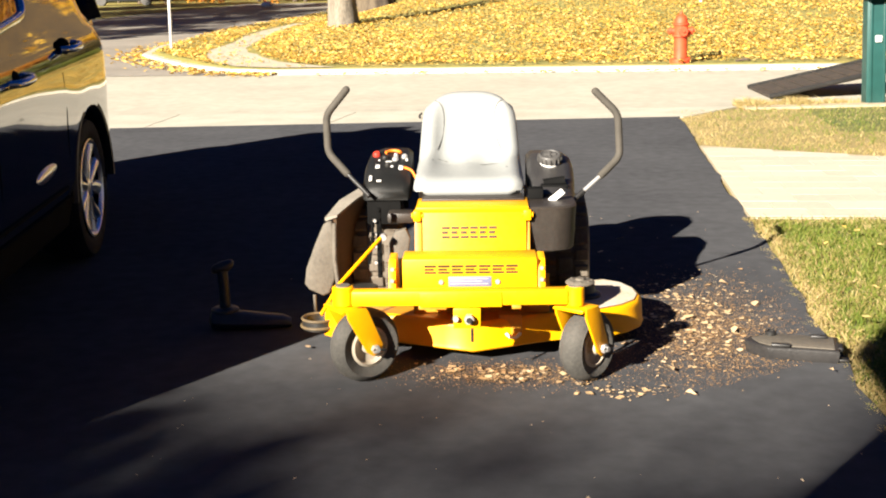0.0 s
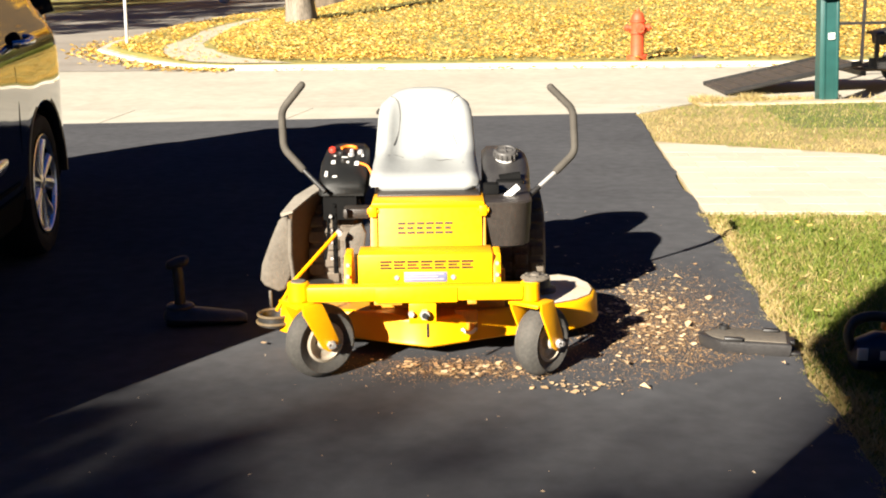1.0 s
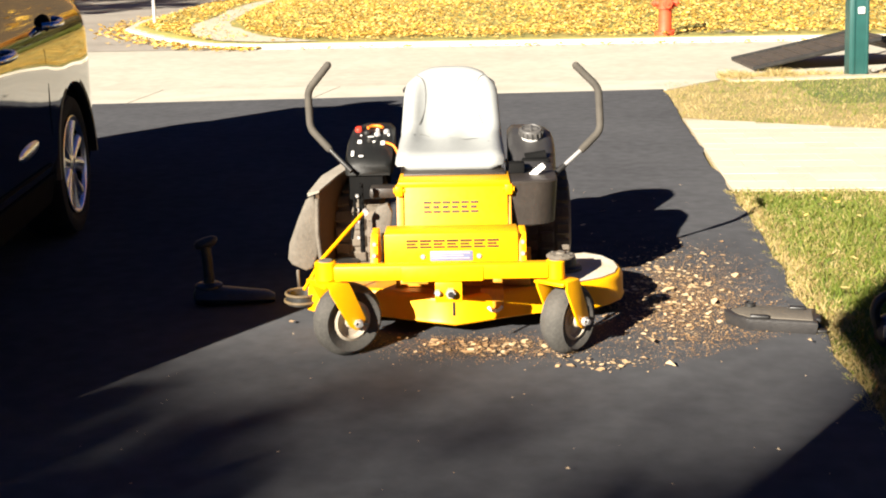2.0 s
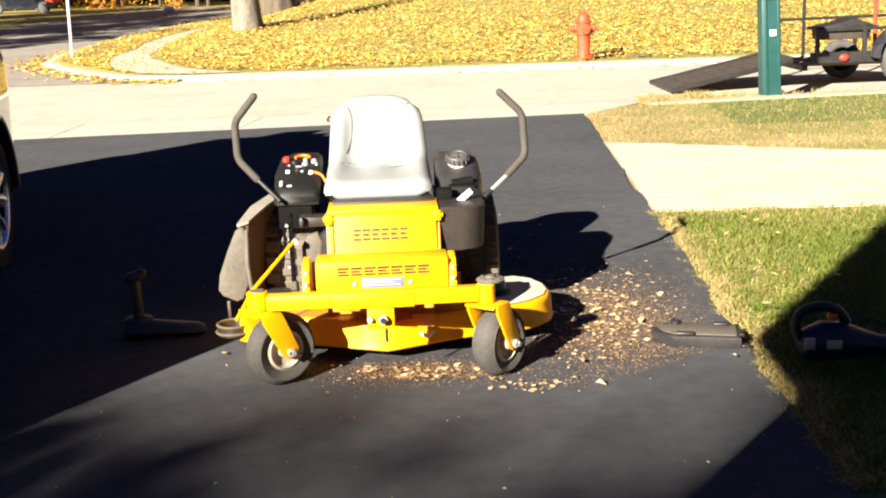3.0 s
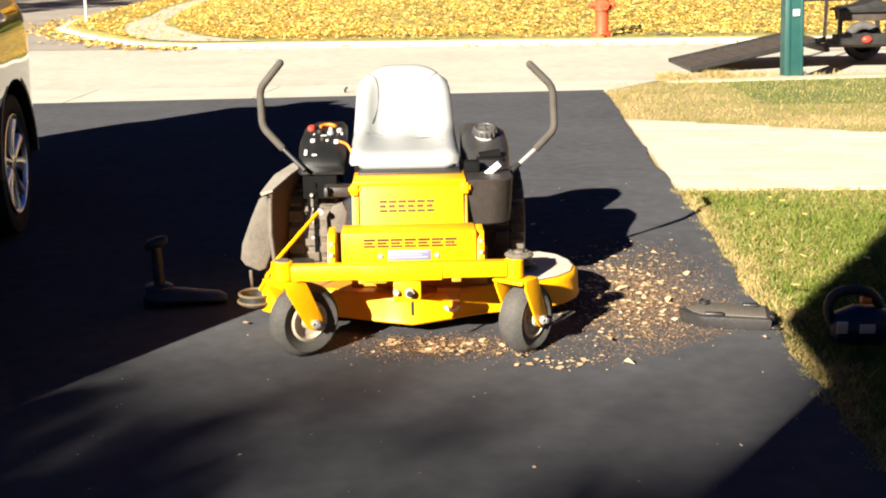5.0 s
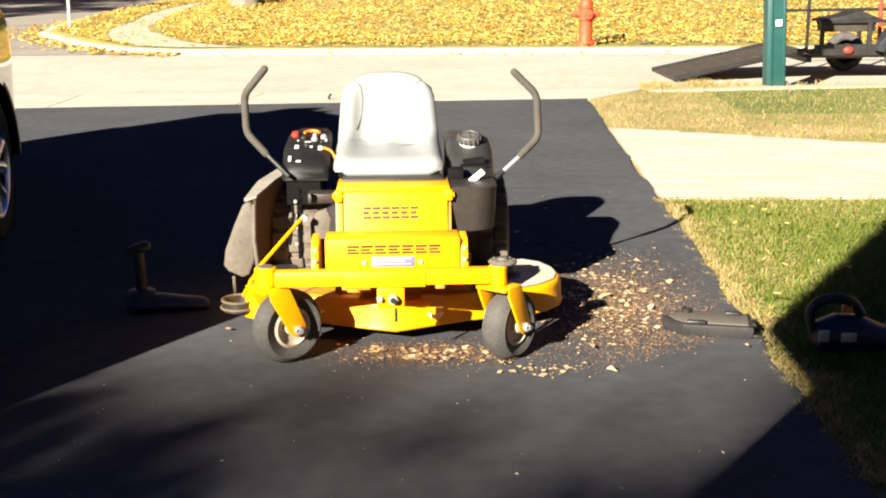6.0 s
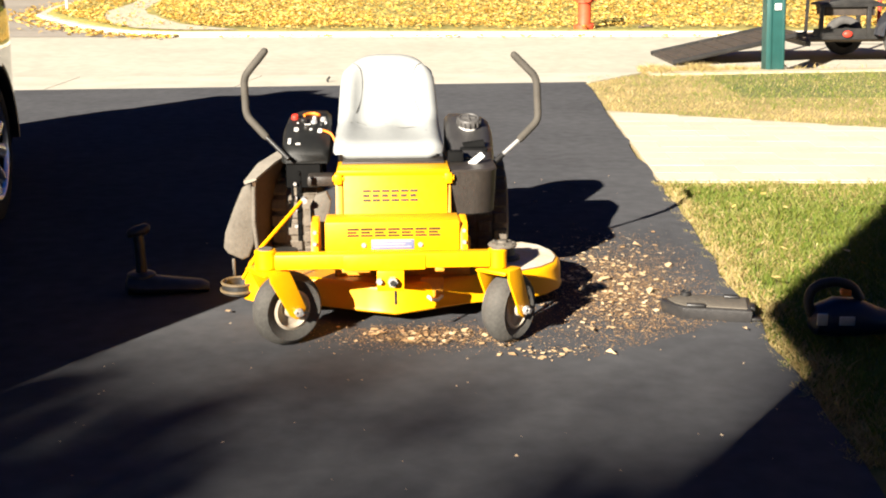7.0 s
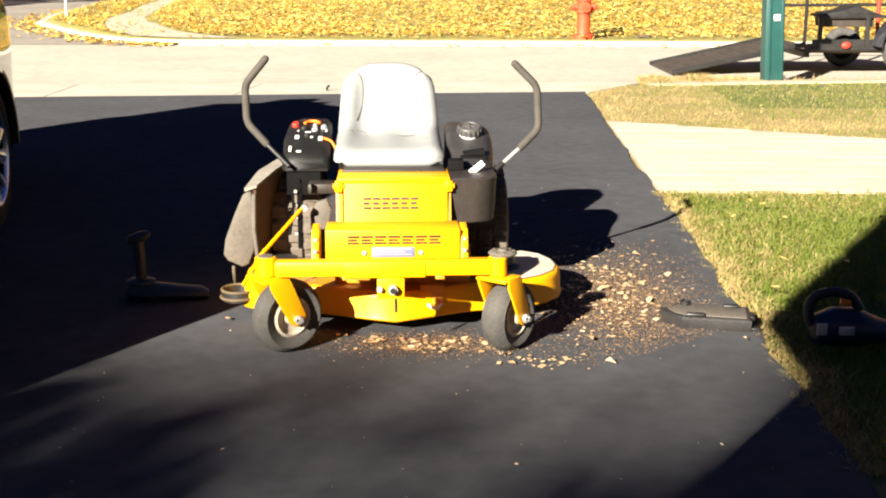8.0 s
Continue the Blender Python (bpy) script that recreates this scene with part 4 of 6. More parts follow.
prism(bm, [(-0.604, 0.244), (-0.596, 0.300), (-0.560, 0.392), (-0.530, 0.458), (-0.514, 0.470), (-0.499, 0.470), (-0.488, 0.440), (-0.492, 0.262), (-0.515, 0.208), (-0.540, 0.198), (-0.590, 0.222)], "y", 0.405, 0.432, 0.008)
part("rubber_flap", bm, M_GREYP, guard, "dusty grey rubber flap", angle=50)
bm = B()
loft(bm, [[Vector((-0.497, 0.42, 0.19)), Vector((-0.488, 0.425, 0.19)), Vector((-0.483, 0.43, 0.478)), Vector((-0.495, 0.425, 0.478))],
          [Vector((-0.455, 0.62, 0.20)), Vector((-0.445, 0.62, 0.20)), Vector((-0.428, 0.62, 0.505)), Vector((-0.440, 0.62, 0.505))],
          [Vector((-0.42, 0.80, 0.23)), Vector((-0.41, 0.80, 0.23)), Vector((-0.376, 0.78, 0.520)), Vector((-0.388, 0.78, 0.520))]])
part("guard_plate", bm, M_RUSTP, guard, "rusty brown inner guard plate", angle=30)
bm = B()
loft(bm, [[Vector((-0.522, 0.42, 0.470)), Vector((-0.480, 0.42, 0.484)), Vector((-0.480, 0.42, 0.492)), Vector((-0.524, 0.42, 0.482))],
          [Vector((-0.49, 0.60, 0.500)), Vector((-0.428, 0.60, 0.509)), Vector((-0.428, 0.60, 0.517)), Vector((-0.492, 0.60, 0.512))],
          [Vector((-0.43, 0.76, 0.518)), Vector((-0.376, 0.76, 0.522)), Vector((-0.376, 0.76, 0.530)), Vector((-0.432, 0.76, 0.530))]])
part("guard_lip", bm, M_LIP, guard, "pale folded guard lip", angle=30)
bm = B()
sweep(bm, [(-0.488, 0.405, 0.465), (-0.492, 0.402, 0.34), (-0.482, 0.40, 0.22)], 0.0075, 8)
part("guard_rod", bm, M_GREYP, guard, "tan guard hinge rod")
bm = B()
cyl(bm, (-0.572, 0.42, 0.09), (-0.572, 0.42, 0.20), 0.006, seg=8)
part("guard_stay", bm, M_GREYP, guard)

# ---- dark car on the driveway ----
car = thing("suv", "glossy black sport utility car parked on the driveway", "car", pose(-1.975, 1.8, 0, 0, 0, 10))
WB, WR = 2.55, 0.345


def roof_line(y):
    pts = [(-3.30, 0.70), (-3.22, 0.88), (-2.95, 0.98), (-2.2, 1.07), (-1.95, 1.10), (-1.15, 1.64), (-0.7, 1.76), (0.0, 1.79), (0.45, 1.80), (1.70, 1.79), (1.78, 1.62), (1.88, 1.15), (1.94, 0.80)]
    for (a, za), (b, zb) in zip(pts, pts[1:]):
        if y <= b:
            return za + (zb - za) * max(0.0, (y - a) / (b - a))
    return pts[-1][1]


def car_section(y, full=True):
    zr = roof_line(y)
    zb = 0.24
    for c in (0.0, -WB):
        if abs(y - c) < 0.40:
            zb = max(zb, 0.345 + math.sqrt(0.40 ** 2 - (y - c) ** 2))
    pinch = 0.38 * smoothstep(-2.78, -3.30, y) + 0.30 * smoothstep(0.35, 1.35, y) + 0.06 * smoothstep(1.5, 1.94, y)
    side = [(-0.05, 0.24), (-0.012, 0.40), (-0.002, 0.46), (-0.006, 0.56), (-0.005, 0.68), (-0.001, 0.80), (0.0, 0.905), (-0.004, 0.95), (-0.016, 1.00), (-0.042, 1.045), (-0.090, 1.095), (-0.20, 1.38), (-0.25, 1.56), (-0.36, 1.64), (-0.60, 1.685)]
    lift = 0.085 * (y + 0.8) / 1.0      # the waist climbs towards the tail
    half = []
    for dx, z in side:
        if 0.85 < z < 1.2:
            z += lift * 0.35
        if z > 1.15:
            z = 1.15 + (z - 1.15) * max(0.0, (zr - 1.15)) / 0.535 if zr > 1.15 else zr
        z = min(max(z, zb), zr)
        if 0.45 < z < 0.9:                 # the flank swells over the wheels
            dx += 0.012 * (math.exp(-(y / 0.5) ** 2) + math.exp(-((y + WB) / 0.5) ** 2))
        half.append((dx - pinch * (1 - 0.25 * smoothstep(0.9, 1.6, z)) - 0.30 * smoothstep(1.35, 1.7, z) * smoothstep(1.0, 1.72, y), z))
    return [Vector((dx, y, z)) for dx, z in half] + [Vector((-1.98 - dx, y, z)) for dx, z in reversed(half)]


stations = sorted(set([-3.30, -3.26, -3.18, -3.05, -1.9, -1.7, -1.5, -1.3, -1.1, -0.9, -0.7, 0.46, 0.60, 0.76, 0.90, 1.04, 1.16, 1.24, 1.36, 1.48, 1.60, 1.70, 1.74, 1.78, 1.83, 1.88, 1.94] + [round(c + 0.40 * math.sin(a), 3) for c in (0.0, -WB) for a in [k * math.pi / 18 for k in range(-9, 10)]] + [-0.45, -2.05, -3.0]))
bm = B()
loft(bm, [car_section(y) for y in stations])
part("body", bm, M_CARPAINT, car, "glossy black bodywork", angle=32)


def flank(y, z):
    """How far out the flank stands at a place."""
    half = car_section(y)[:len(car_section(y)) // 2]
    for a, b in zip(half, half[1:]):
        if a.z <= z <= b.z and b.z > a.z:
            return a.x + (b.x - a.x) * (z - a.z) / (b.z - a.z)
    return half[0].x if z < half[0].z else half[-1].x


def side_panel(name, ys, z0, z1, off, material, parent, label="", thick=0.006):
    """A strip laid on the flank between two heights, each a function of y."""
    bm = B()
    rows = []
    for y in ys:
        a, b = z0(y), z1(y)
        zs = [a + (b - a) * k / 4 for k in range(5)]
        rows.append([Vector((flank(y, z) + off, y, z)) for z in zs] + [Vector((flank(y, z) + off - thick - 0.01, y, z)) for z in reversed(zs)])
    loft(bm, rows)
    return part(name, bm, material, parent, label)


waist = lambda y: 1.165 + 0.115 * (y + 0.958)
top = lambda y: min(1.58, roof_line(y) - 0.10)
side_panel("window", [-1.16 + 0.1 * k for k in range(7)], waist, top, 0.004, M_GLASSK, car, "dark tinted rear door window")
side_panel("window", [-1.88 + 0.1 * k for k in range(7)], waist, lambda y: max(waist(y) + 0.03, top(y)), 0.004, M_GLASSK, car, "dark tinted front door window")
bm = B()
line = [(y, waist(y) - 0.02) for y in [-1.9 + 0.1 * k for k in range(13)]] + [(-0.61, 1.195), (-0.56, 1.235), (-0.53, 1.32), (-0.50, 1.50)]
sweep(bm, smooth_line([Vector((flank(y, z) + 0.004, y, z)) for y, z in line], 3), 0.019, 10)
part("window_trim", bm, M_CHROME, car, "bright rounded chrome window trim")
side_panel("sill_moulding", [-2.05 + 0.1 * k for k in range(17)], lambda y: 0.25, lambda y: 0.385, 0.010, M_TRIMK, car, "matt black sill moulding")
side_panel("door_moulding", [-1.95 + 0.1 * k for k in range(15)], lambda y: 0.432, lambda y: 0.446, 0.008, M_TRIMK, car, "thin door moulding")
for y0 in (-1.50, -0.47):
    side_panel("door_gap", [y0, y0 + 0.006], lambda y: 0.42, lambda y: 1.10, 0.0015, M_TRIMK, car)
for y0, z0 in ((-1.16, 0.955), (-0.32, 1.035)):
    h = new("door_handle")
    h.parent = car
    bm = B()
    sweep(bm, smooth_line([(-0.012, y0 - 0.10, z0 - 0.008), (0.030, y0 - 0.075, z0 - 0.004), (0.040, y0, z0), (0.032, y0 + 0.075, z0 + 0.008), (-0.010, y0 + 0.10, z0 + 0.012)], 5), 0.016, 12)
    part("pull", bm, M_CHROME, h, "bright chrome door pull")
    bm = B()
    bmesh.ops.create_uvsphere(bm, u_segments=16, v_segments=8, radius=0.5, matrix=Matrix.Translation((-0.030, y0, z0)) @ Matrix.Diagonal((0.06, 0.15, 0.085, 1)))
    part("cup", bm, M_TRIMK, h, "dark handle cup")
bm = B()
bmesh.ops.create_uvsphere(bm, u_segments=18, v_segments=8, radius=0.5, matrix=Matrix.Translation((-0.006, -0.865, 0.549)) @ Matrix.Rotation(0.06, 4, "X") @ Matrix.Diagonal((0.03, 0.33, 0.06, 1)))
part("door_oval", bm, M_ALLOY, car, "small bright oval on the door")
for x in (-0.46, -1.52):
    bm = B()
    sweep(bm, smooth_line([(x, -0.75, 1.73), (x, -0.55, 1.765), (x, 0.0, 1.785), (x, 0.70, 1.785), (x, 1.05, 1.76)], 5), 0.028, 8)
    part("roof_rail", bm, M_TRIMK, car, "black roof rail")
# wheel arches, wheels
for c in (0.0, -WB):
    bm = B()
    rows = []
    for k in range(9 if c < 0 else 0, 25):
        a = math.pi * (k / 24)
        rows.append([Vector((dx, c - (0.40 + g) * math.cos(a), max(0.25, 0.345 + (0.40 + g) * math.sin(a)))) for g, dx in ((-0.004, -0.03), (-0.004, 0.006), (0.022, 0.007), (0.030, -0.01))])
    loft(bm, rows)
    part("arch_trim", bm, M_TANK, car, "matt black wheel arch trim")
    bm = B()
    box(bm, (-1.70, c - 0.46, 0.20), (-0.25, c + 0.46, 0.80))
    part("wheel_well", bm, M_TRIMK, car, smooth=False)
    for side in (0, 1):
        w = new("wheel")
        w.parent = car
        w.matrix_local = pose(-0.125 if side == 0 else -1.705, c, WR, 8, 0, 0 if side == 0 else 180)
        bm = B()
        tyre_mesh(bm, WR, 0.225, 0.228, 56, 0.016)
        part("tyre", bm, M_TYREK, w, "black road tyre")
        bm = B()
        lathe(bm, [(0.230, 0.098), (0.236, 0.104), (0.232, 0.092), (0.216, 0.080), (0.206, -0.06), (0.0, -0.062)], (0, 0, 0), (1, 0, 0), 48)
        part("rim_barrel", bm, M_TRIMK, w, "dark rim barrel")
        bm = B()
        lathe(bm, [(0.228, 0.099), (0.237, 0.105), (0.231, 0.108), (0.219, 0.100), (0.215, 0.088)], (0, 0, 0), (1, 0, 0), 48)
        lathe(bm, [(0.052, 0.06), (0.056, 0.085), (0.038, 0.094), (0, 0.095)], (0, 0, 0), (1, 0, 0), 24)
        for k in range(5):
            for s in (-1, 1):
                a0 = 2 * math.pi * k / 5
                rows = []
                for r, wd, xx in ((0.045, 0.026, 0.088), (0.13, 0.026, 0.086), (0.222, 0.038, 0.094)):
                    a = a0 + s * (0.30 - 0.7 * (0.222 - r) / 0.9)
                    cc = Vector((0, math.cos(a), math.sin(a)))
                    tt = Vector((0, -math.sin(a), math.cos(a)))
                    rows.append([cc * r + tt * wd * a_ + Vector((xx + b_, 0, 0)) for a_, b_ in ((-1, -0.03), (1, -0.03), (1.0, -0.008), (0.55, 0.004), (0, 0.008), (-0.55, 0.004), (-1.0, -0.008))])
                loft(bm, rows)
        part("alloy_spokes", bm, M_ALLOY, w, "silver five-spoke alloy", angle=60)
bm = B()
prism(bm, [(-0.30, 1.10), (-0.62, 1.02), (-1.20, 1.02), (-1.53, 1.10), (-1.40, 1.55), (-0.43, 1.55)], "y", 1.86, 1.885)
part("rear_window", bm, M_GLASSK, car)
for x in (-0.58, -1.40):
    bm = B()
    box(bm, (x - 0.10, 1.84, 0.86), (x + 0.10, 1.925, 1.02), 0.03)
    part("tail_light", bm, M_REDP, car, "red tail light")
for x in (-0.64, -1.34):
    bm = B()
    box(bm, (x - 0.17, -3.26, 0.70), (x + 0.17, -3.12, 0.83), 0.04)
    part("headlight", bm, M_GLASSK, car, "headlight lens")

# ---- small things on the driveway ----
tool = thing("blower_attachment", "black plastic blower boot with upright ribbed handle", "garden tool", pose(-1.012, 0.62, 0, 0, 0, 12) @ Matrix.Scale(0.80, 4))
bm = B()
sweep(bm, smooth_line([(0.0, 0, 0.03), (0.002, 0, 0.12), (0.0, 0, 0.22), (-0.004, -0.004, 0.285)], 4), 0.026, 14)
part("tube", bm, M_TOOLK, tool)
bm = B()
rows = []
for dx, w, h in ((-0.055, 0.012, 0.012), (-0.045, 0.026, 0.022), (-0.01, 0.034, 0.028), (0.03, 0.034, 0.028), (0.048, 0.022, 0.018), (0.054, 0.010, 0.010)):
    rows.append([Vector((dx, w * math.cos(a), 0.302 + dx * 0.25 + h * math.sin(a))) for a in [2 * math.pi * k / 14 for k in range(14)]])
loft(bm, rows)
part("handle", bm, M_TOOLK, tool, "black rounded handle end")
bm = B()
lathe(bm, [(0.028, 0.05), (0.062, 0.052), (0.070, 0.07), (0.066, 0.095), (0.045, 0.105), (0.028, 0.105)], (0, 0, 0), (0, 0, 1), 24)
part("collar", bm, M_TOOLK, tool)
bm = B()
rows = []
for dx, w, h, c in ((-0.075, 0.02, 0.04, 0.045), (-0.06, 0.055, 0.085, 0.045), (0.0, 0.085, 0.10, 0.045), (0.10, 0.085, 0.085, 0.04), (0.20, 0.080, 0.065, 0.033), (0.28, 0.075, 0.055, 0.028), (0.315, 0.05, 0.035, 0.02)):
    rows.append([Vector((dx, -0.02 + w * math.cos(a) * (1 - 0.15 * abs(math.sin(a))), max(0.0, c + h * 0.5 * math.sin(a)))) for a in [2 * math.pi * k / 18 for k in range(18)]])
loft(bm, rows)
part("boot", bm, M_TOOLK, tool, "scuffed black plastic boot")

tray = thing("plastic_cover", "scuffed dark grey moulded plastic cover on the driveway", "plastic part", pose(1.1, 0.375, 0, 0, 0, -8))
bm = B()
rows = []
for z, g in ((0.0, -0.010), (0.006, -0.004), (0.034, 0.004), (0.042, 0.002), (0.045, -0.006)):
    pts = [(0.140, -0.085), (0.142, 0.085), (-0.06, 0.098), (-0.120, 0.075), (-0.172, 0.025), (-0.168, -0.005), (-0.14, -0.04), (-0.095, -0.075)]
    rows.append([Vector((x * (1 + g * 3), y * (1 + g * 6), z)) for x, y in pts])
loft(bm, rows)
part("shell", bm, M_FUEL, tray, angle=35)
bm = B()
pts = [(0.126, -0.070), (0.128, 0.072), (-0.055, 0.084), (-0.110, 0.062), (-0.150, 0.02), (-0.126, -0.032), (-0.09, -0.060)]
prism(bm, pts, "z", 0.0455, 0.049, 0.0015)
part("lid_panel", bm, M_GREYP, tray, "paler top panel")
for x, y, w, d in ((0.085, 0.055, 0.035, 0.012), (-0.045, -0.07, 0.04, 0.012)):
    bm = B()
    box(bm, (x - w, y - d, 0.048), (x + w * 0.6, y + d, 0.059), 0.004)
    part("latch", bm, M_BLACKP, tray)
bm = B()
lathe(bm, [(0.012, 0.048), (0.020, 0.050), (0.020, 0.063), (0.012, 0.065)], (-0.085, 0.065, 0), (0, 0, 1), 18)
part("boss", bm, M_BLACKP, tray)
bm = B()
box(bm, (0.135, -0.075, 0.004), (0.175, -0.045, 0.014), 0.003)
box(bm, (0.136, -0.04, 0.03), (0.156, 0.02, 0.045), 0.004)
part("hook", bm, M_BLACKM, tray)
blower = thing("leaf_blower", "blue and black leaf blower lying in shaded grass", "leaf blower", pose(1.485, 0.12, 0.0))
bm = B()
rows = []
for dx, w, h, c in ((-0.10, 0.03, 0.05, 0.06), (-0.085, 0.06, 0.10, 0.065), (-0.02, 0.08, 0.135, 0.075), (0.05, 0.08, 0.13, 0.075), (0.11, 0.06, 0.10, 0.065), (0.17, 0.042, 0.075, 0.055), (0.24, 0.036, 0.068, 0.05)):
    rows.append([Vector((dx, w * math.cos(a), c + h * 0.5 * math.sin(a))) for a in [2 * math.pi * k / 18 for k in range(18)]])
loft(bm, rows)
part("housing", bm, M_BLUE, blower, "dark blue plastic housing")
bm = B()
sweep(bm, smooth_line([(-0.095, 0, 0.08), (-0.108, 0, 0.135), (-0.088, 0, 0.178), (-0.03, 0, 0.195), (0.03, 0, 0.180), (0.062, 0, 0.135)], 5), 0.017, 12)
part("handle", bm, M_BLACKP, blower, "black loop handle")
bm = B()
box(bm, (-0.005, -0.02, 0.150), (0.028, 0.012, 0.172), 0.006)
part("trigger", bm, M_ORANGE, blower, "orange trigger")
bm = B()
sweep(bm, [(0.23, 0, 0.052), (0.42, -0.01, 0.045), (0.62, -0.02, 0.04)], 0.034, 16, taper=0.026)
part("nozzle", bm, M_BLACKP, blower, "black blower nozzle")
bm = B()
lathe(bm, [(0.036, 0.0), (0.040, 0.004), (0.040, 0.016), (0.036, 0.02)], (0.225, 0, 0.052), (1, 0, -0.02), 20)
part("band", bm, M_STUMP, blower, "tan nozzle band")
for lo, hi in (((-0.094, -0.072, 0.065), (-0.060, -0.062, 0.105)), ((-0.025, -0.086, 0.070), (0.025, -0.078, 0.100))):
    bm = B()
    box(bm, lo, hi, 0.002)
    part("sticker", bm, M_GALV, blower, "pale sticker")

# ---- street things ----
hyd = thing("fire_hydrant", "weathered red iron fire hydrant at the kerb", "fire hydrant", pose(1.82, 14.42, height(1.82, 14.42) - 0.01) @ Matrix.Diagonal((0.86, 0.86, 0.96, 1)))
bm = B()
lathe(bm, [(0.17, 0), (0.175, 0.03), (0.17, 0.07), (0.12, 0.075), (0.115, 0.10), (0.112, 0.36), (0.118, 0.40), (0.15, 0.405), (0.152, 0.44), (0.120, 0.445), (0.118, 0.56), (0.125, 0.575), (0.140, 0.58), (0.140, 0.60), (0.115, 0.61)], (0, 0, 0), (0, 0, 1), 28)
part("barrel", bm, M_HYDRANT, hyd)
bm = B()
lathe(bm, [(0.118, 0.61), (0.110, 0.66), (0.085, 0.71), (0.045, 0.735), (0.03, 0.74), (0.028, 0.78), (0, 0.785)], (0, 0, 0), (0, 0, 1), 24)
part("bonnet", bm, M_HYDRANT, hyd)
for d in ((-1, 0, 0), (1, 0, 0), (0.15, -1, 0)):
    bm = B()
    v = Vector(d).normalized()
    big = abs(d[1]) > 0.5
    r = 0.075 if big else 0.055
    cyl(bm, v * 0.08 + Vector((0, 0, 0.49)), v * 0.16 + Vector((0, 0, 0.49)), r * 0.9, seg=18)
    cyl(bm, v * 0.16 + Vector((0, 0, 0.49)), v * 0.205 + Vector((0, 0, 0.49)), r * 1.08, seg=8, bevel=0.008)
    cyl(bm, v * 0.205 + Vector((0, 0, 0.49)), v * 0.235 + Vector((0, 0, 0.49)), 0.022, seg=6)
    part("outlet_cap", bm, M_HYDRANT, hyd)
for k in range(8):
    a = 2 * math.pi * k / 8
    bm = B()
    cyl(bm, (0.145 * math.cos(a), 0.145 * math.sin(a), 0.06), (0.145 * math.cos(a), 0.145 * math.sin(a), 0.09), 0.014, seg=6)
    part("bolt", bm, M_HYDRANT, hyd)

box_post = thing("mailbox", "green plastic mailbox with pale door on a moulded post", "mailbox", pose(3.235, 8.6, -0.01, 0, -2.2, 5))
bm = B()
prism(bm, [(-0.094, -0.06), (-0.06, -0.085), (0.06, -0.085), (0.094, -0.06), (0.094, 0.09), (-0.094, 0.09)], "z", 0, 1.03, 0.008)
part("post", bm, M_GREEN, box_post, angle=30)
bm = B()
for x in (-0.078, 0.052):
    box(bm, (x, -0.100, 0.02), (x + 0.026, -0.082, 1.0), 0.005)
part("post_rib", bm, M_GREEN, box_post)
bm = B()
prof = [(-0.118, 1.015), (0.118, 1.015), (0.126, 1.035), (0.126, 1.260)] + [(0.126 * math.cos(a), 1.260 + 0.112 * math.sin(a)) for a in [math.pi * k / 12 for k in range(1, 12)]] + [(-0.126, 1.260), (-0.126, 1.035)]
prism(bm, prof, "y", -0.20, 0.26, 0.012)
part("box", bm, M_GREEN, box_post, "green rounded mailbox body", angle=35)
bm = B()
prof = [(-0.094, 1.090), (0.100, 1.090), (0.104, 1.260)] + [(0.004 + 0.100 * math.cos(a), 1.260 + 0.085 * math.sin(a)) for a in [math.pi * k / 10 for k in range(1, 10)]] + [(-0.096, 1.260)]
prism(bm, prof, "y", -0.214, -0.200, 0.004)
door = part("door", bm, M_BOXDOOR, box_post, "pale grey mailbox door")
bm = B()
box(bm, (-0.045, -0.236, 1.285), (0.060, -0.213, 1.302), 0.004)
part("pull", bm, M_GREYP, door)
bm = B()
box(bm, (-0.130, -0.212, 1.025), (0.130, -0.199, 1.080), 0.005)
part("lip", bm, M_GREEN, box_post)
bm = B()
box(bm, (-0.030, -0.106, 0.605), (0.035, -0.100, 0.668), 0.006)
part("reflector", bm, M_WHITE, box_post, "white square reflector")
bm = B()
cyl(bm, (-0.138, 0.14, 1.240), (-0.125, 0.14, 1.240), 0.045, seg=20)
part("flag_plate", bm, M_REDP, box_post, "red round flag plate")
bm = B()
box(bm, (-0.134, -0.10, 1.180), (-0.125, -0.06, 1.250), 0.003)
part("sticker", bm, M_WHITE, box_post, "small white sticker")

sign = thing("street_sign_post", "thin galvanised steel sign post at the corner", "sign post", pose(-7.4, 19.05, -0.06, 0, 1.0, 0))
bm = B()
box(bm, (-0.026, -0.02, 0), (0.026, 0.02, 3.4), 0.006)
part("post", bm, M_GALV, sign)
bm = B()
box(bm, (-0.031, -0.025, 3.38), (0.031, 0.025, 3.42), 0.006)
part("cap", bm, M_GALV, sign)

snow_stake = thing("marker_stake", "white fibreglass marker stake in the leafy lawn", "stake", pose(3.17, 25.8, height(3.17, 25.8) - 0.05, 0, 9, 0))
bm = B()
cyl(bm, (0, 0, 0.02), (0, 0, 1.42), 0.036, seg=10, bevel=0.004)
part("rod", bm, M_WHITE, snow_stake)
bm = B()
cyl(bm, (0, 0, 0.62), (0, 0, 0.74), 0.0375, seg=10)
part("band", bm, M_REDP, snow_stake, "faded red band")
bm = B()
cyl(bm, (0, 0, 0), (0, 0, 0.06), 0.038, seg=8)
part("ground_spike", bm, M_YDARK, snow_stake)
stick_lump = thing("fallen_branch", "dark stubby branch on the lawn edge", "branch", pose(2.74, 14.55, height(2.74, 14.55) - 0.01, 0, 0, 10) @ Matrix.Scale(0.75, 4))
bm = B()
sweep(bm, smooth_line([(-0.14, 0, 0.025), (-0.02, 0.02, 0.05), (0.08, 0, 0.055), (0.14, 0.02, 0.03)], 4), 0.032, 9, taper=0.02)
